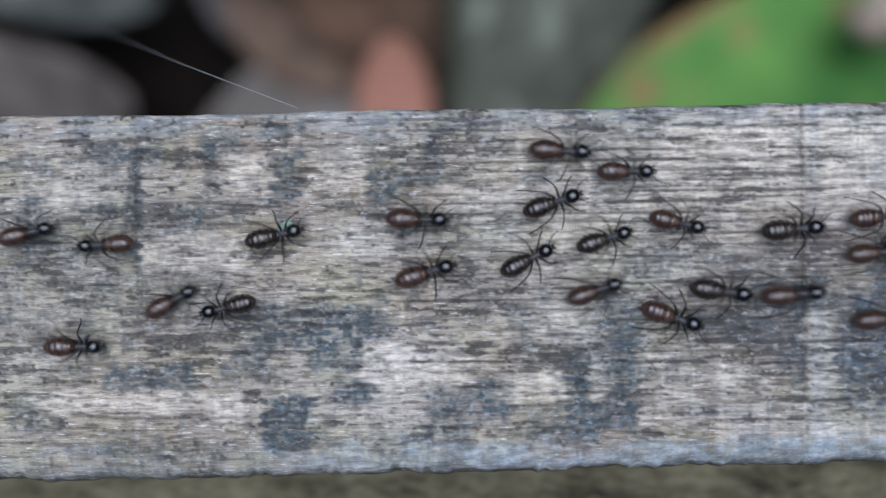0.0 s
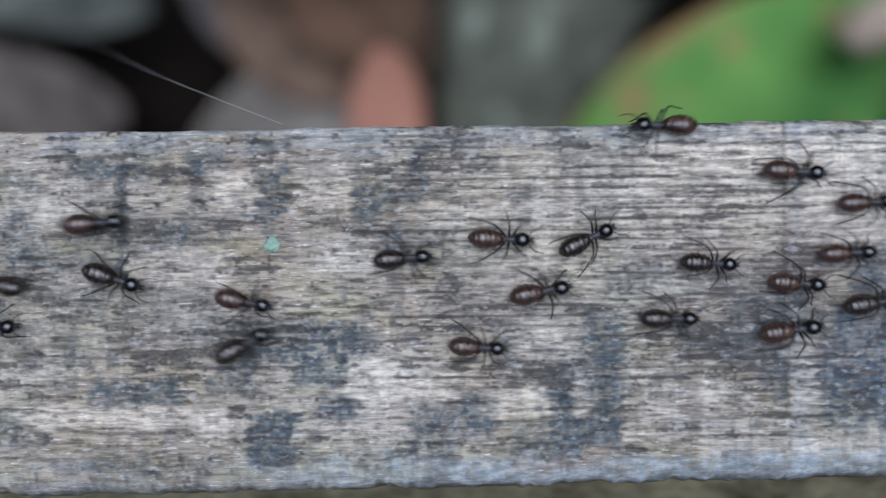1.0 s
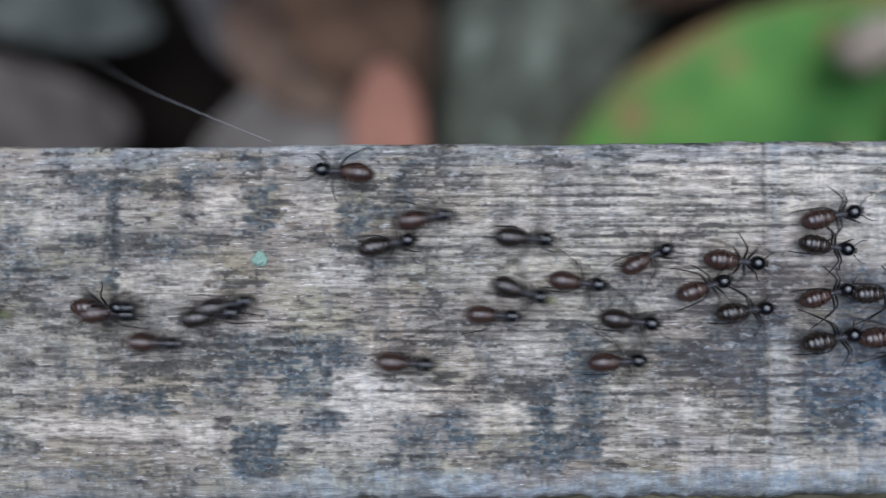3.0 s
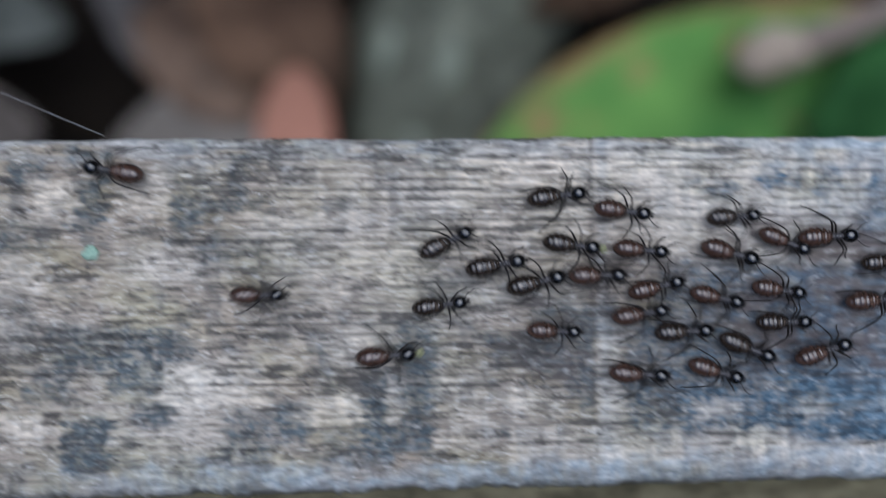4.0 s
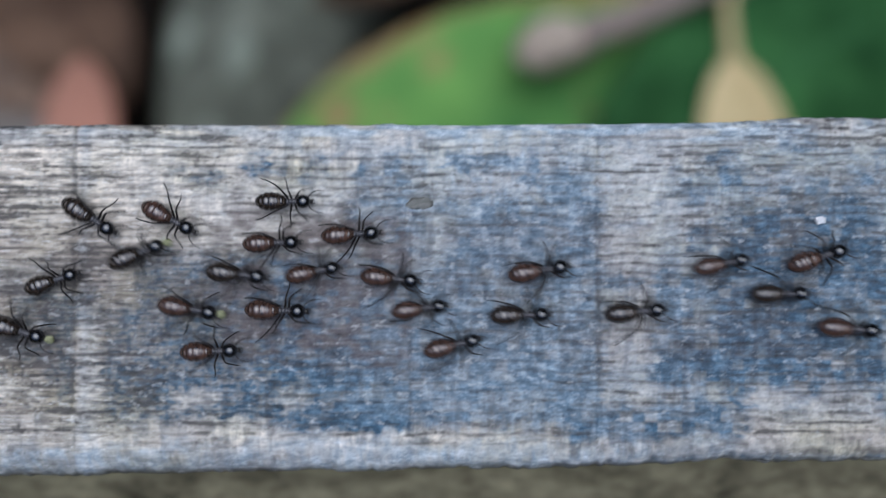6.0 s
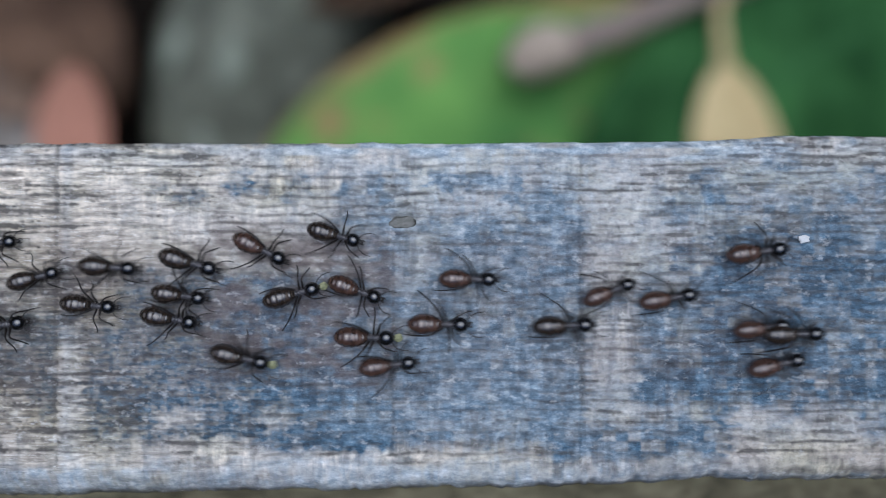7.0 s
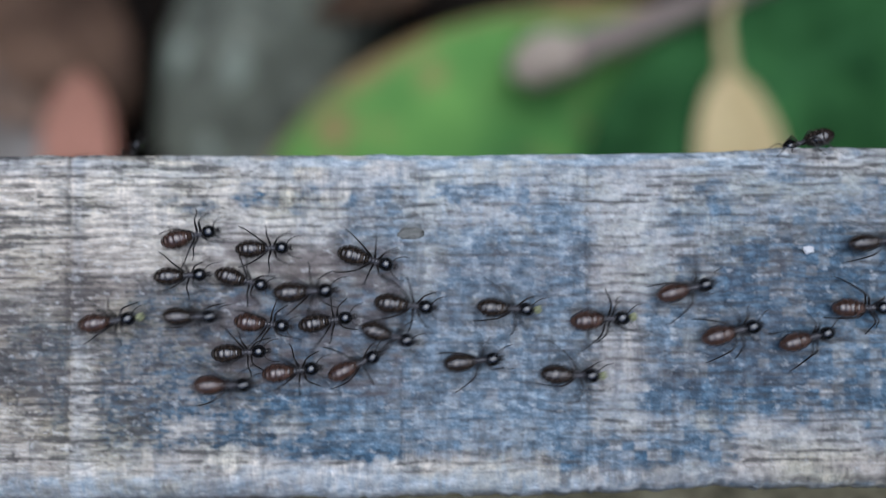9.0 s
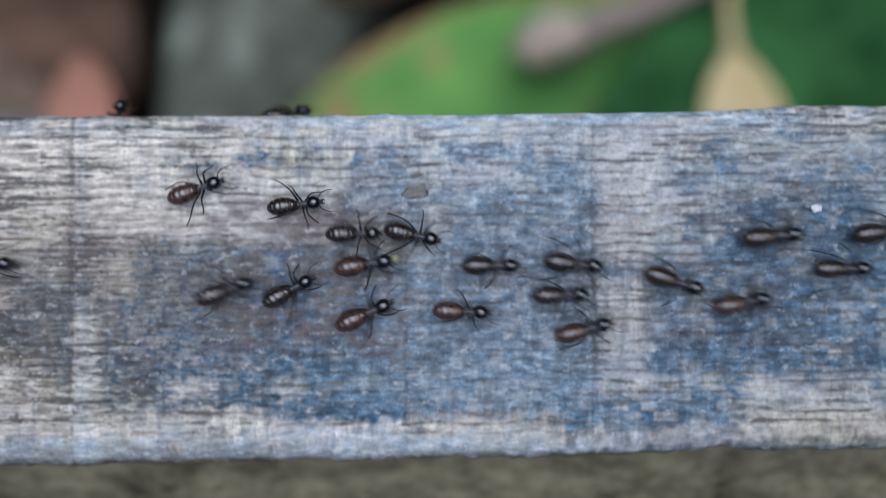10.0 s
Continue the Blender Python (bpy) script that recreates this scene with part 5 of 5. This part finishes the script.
    march(termites[42], [(0, 5.2, -20.4, 0), (2, 14.9, -21.2, 0), (3.5, 24.2, -21.4, 1), (4, 28.3, -22.2, 1), (4.5, 32.7, -21.6, 1), (5, 41.7, -21.1, 8), (5.5, 60.5, -20.9, 6), (5.8, 71.8, -20.91, 6), (10, 229.7, -20.91, 0)])
    march(termites[43], [(0, 3.3, -15, -16), (0.5, 5.9, -14.8, -16), (1, 10.4, -14.9, -16), (1.5, 14.2, -15.7, -16), (2, 18.1, -16.3, -16), (3.5, 31.3, -16.9, -16), (4, 33.3, -16, -16), (4.5, 35.7, -15.3, -16), (5, 52, -13.1, 5), (5.5, 65.2, -12.8, 6), (5.8, 73.1, -12.85, 6), (10, 184.4, -12.85, 0)])
    march(termites[44], [(0, 1.8, -13.4, -16), (0.5, 5.4, -13, -16), (1, 7.8, -13.5, -16), (1.5, 12.4, -13.6, -16), (2, 16.6, -13.1, -16), (3.5, 32.4, -12.2, -16), (4, 35.3, -11.8, -16), (4.5, 39, -12.5, -16), (5, 58.8, -11.5, 6), (5.3, 70.7, -11.49, 6), (10, 256.6, -11.49, 0)])
    march(termites[45], [(0, 197.2, -12.7625, 180), (4.2, 16.1, -12.7625, 161), (4.5, 3.2, -12.8, 161), (5, -2.2, -13.3, 161), (5.5, -10, -11.9, 162), (5.8, -17.8, -11.89, 162), (10, -127, -11.89, 180)])
    march(termites[46], [(0, -230, -17.7, 0), (4, -90, -17.7, 0), (5.2, -24.9, -17.72, 0), (5.5, -17.1, -17.7, 0), (6, -12.3, -19.3, -17), (7.5, 17.1, -20, -12), (8, 17.8, -17.2, -24), (8.5, 26.9, -20.7, -10), (9, 39.3, -20.6, -2), (9.5, 55.2, -19.7, 2), (10, 71.7, -19.74, 0)])
    march(termites[47], [(0, -277, -11.1, 0), (6, -37, -11.1, 0), (6.93, -14, -9.4, 5), (7.5, -10.5, -9.5, 5), (8, -8.7, -10.9, 6), (8.5, -3.4, -9.7, -6), (9, 3.3, -11.4, 3), (9.5, 10.4, -11.9, 2), (10, 13.5, -8.6, 7)])
    march(termites[48], [(0, -295.2, -12.7, 0), (6, -55.2, -12.7, 0), (6.76, -14.7, -12.8, 15), (7.5, -5.1, -11, 15), (8, 0.3, -10, -6), (8.5, 8.6, -9.6, -8), (9, 10.9, -8.9, 2), (9.5, 14.9, -8.9, -4), (10, 18.9, -11.3, 1)])
    march(termites[49], [(0, -285.8, -11.8, 0), (6, -45.8, -11.8, 0), (7.09, -0.3, -11.6, -4), (7.5, 3.6, -10.7, -4), (8, 9.7, -9.7, -8), (8.5, 15.3, -9.1, -2), (9, 20.5, -10, -15), (9.5, 24.6, -11.1, 9), (10, 39.1, -14.2, -7)])
    march(termites[50], [(0, -263.9, -16.9, 0), (6, -23.9, -16.9, 0), (6.93, -4.7, -15.3, -5), (7.5, 0.2, -14.4, -5), (8, 10.6, -15.8, -12), (8.5, 15.6, -15.8, 11), (9, 22.5, -17, -16), (9.5, 43.5, -15.8, -8), (10, 63.5, -14.7, 0)])
    march(termites[51], [(0, -276.6, -17.7, 0), (6, -36.6, -17.7, 0), (6.75, 0, -17.1, -10), (7.5, 5.5, -15.5, -10), (8, 13.4, -18, -7), (8.5, 17.7, -17.9, 8), (9, 30.3, -19.3, 6), (9.5, 44.4, -19.8, 2), (10, 71.7, -19.84, 0)])
    march(termites[52], [(0, -311.9, -19.4, 0), (6, -71.9, -19.4, 0), (7.34, -11.1, -20.1, 18), (7.5, -5, -19, 18), (8, 3, -19.9, -4), (8.5, 10.1, -20.2, -2), (9, 13.6, -20.2, 7), (9.5, 22.3, -22, 9), (10, 40, -20.1, 14)])
    march(termites[53], [(0, -285.4, -18.5, 0), (6, -45.4, -18.5, 0), (7.33, -4.8, -19.2, 5), (7.5, 7.5, -18.5, 5), (8, 15.4, -21.1, 1), (8.5, 15.6, -21.6, 8), (9, 19.4, -19.6, 25), (9.5, 32.2, -17.5, 4), (10, 54.4, -17.7, 10)])
    march(termites[54], [(0, -284.9, -17.8, 0), (6, -44.9, -17.8, 0), (6.79, -13.7, -17, 7), (7.5, -11, -15.9, 7), (8, 4.3, -13.4, 29), (8.5, 8.5, -13.3, 24), (9, 14.8, -12.9, 3), (9.5, 29.5, -14.2, 0), (10, 48.2, -15.9, -18)])
    march(termites[55], [(0, -220.5, -16.49, 0), (7.7, -20.3, -16.49, 3), (8, -12.5, -16.5, 3), (8.5, -2.9, -16.3, 8), (9, 8.8, -18.5, 3), (9.5, 8.5, -19.9, -8), (10, 12.9, -16.4, 28)])
    march(termites[56], [(0, -340.8, -9.03, 0), (8.2, -10.7, -9.03, -6), (8.5, 1.4, -9, -6), (9, 4.1, -7.7, 13), (9.5, 4.3, -7, 16), (10, 4.3, -7.1, 20)])
    march(termites[57], [(0, -359.4, -13.78, 0), (8.2, -10.2, -13.78, 2), (8.5, 2.6, -13.8, 2), (9, 9, -11.9, -15), (9.5, 18.1, -12.3, -7), (10, 24.3, -11.5, -13)])
    march(termites[58], [(0, -232.2, -18.04, 0), (8.2, -19, -18.04, 2), (8.5, -11.2, -18, 2), (9, -3.4, -15.6, 8), (9.5, 8.7, -15.2, 13), (10, 19.9, -14.1, 9)])
    march(termites[59], [(0, -418.7, -16.8, 0), (8.2, -8.7, -16.8, 11), (8.5, 6.3, -16.8, 11), (9, 10.9, -15.9, -6), (9.5, 19.4, -18.9, 2), (10, 28.8, -18.5, -3)])
    march(termites[60], [(0, -419.3, -15.16, 0), (8.7, -9.9, -15.16, 0), (9, 4.2, -15.2, 0), (9.5, 16.2, -15.3, -2), (10, 31.5, -14.3, 0)])
    march(termites[61], [(0, -471.5, -21.54, 0), (8.7, -8.7, -21.54, 0), (9, 7.3, -21.5, 0), (9.5, 13.9, -22, 23), (10, 19.9, -18.6, 24)])
    march(termites[62], [(0, -315.2, -14.02, 0), (9.7, -24.2, -14.02, 3), (10, -15.2, -14, 3)])
    march(termites[63], [(0, -471.5, -16.41, 0), (9.7, -7.3, -16.41, 20), (10, 7, -16.4, 20)])
    climb(termites[-4], [(0, 2, 0.1, -17, 90, 180), (0.2, -6, 0.1, -10, 90, 180), (0.3, -9.5, 0.1, -1.3, 80, 178), (0.5, -17.6, 0, -0.5, 62, 176), (1, -19.4, -1.0, -0.2, 30, 178), (1.5, -30, -2.4, 0, 0, 178), (2, -30, -2.7, 0, 0, 178), (3.5, -53.1, -2.8, 0, 0, 172), (4, -52.6, -3.2, 0, 0, 170), (5, -52.6, -3.2, 0, 0, 170), (10, -110, -4, 0, 0, 175)])
    climb(termites[-3], [(0, 160, 0.1, -17, 90, 180), (7.9, 80, 0.1, -17, 90, 180), (8.2, 66.8, 0.3, -1.8, 88, 178), (8.5, 63.2, 0.3, -1.4, 78, 176), (8.8, 61.0, 0.2, -1.3, 72, 178), (9, 61.8, 0.2, -1.3, 66, 196), (9.1, 62.8, -0.6, -0.3, 20, 240), (9.2, 64.1, -2.0, 0, 0, 268), (9.5, 70.4, -5.6, 0, 0, 310), (9.8, 78.5, -8, 0, 0, 340), (10, 85, -9, 0, 0, 350)])
    climb(termites[-2], [(0, -100, 0.1, -17, -90, 0), (7.5, -20, 0.1, -17, -90, 0), (8.2, -1.5, 0.1, -5.8, -90, 30), (8.6, -2.2, 0.1, -5.6, -90, 40), (9, -4.0, 0.1, -6.0, -90, 55), (9.4, -5.4, 0.1, -4.9, -90, 62), (10, -5.0, 0.1, -4.5, -88, 66)])
    climb(termites[-1], [(0, -150, 0.1, -17, -90, 0), (9.5, 2, 0.1, -16, -90, 20), (9.7, 8.6, 0.1, -7.2, -90, 14), (10, 11.4, 0.1, -5.6, -90, 10)])


motions()
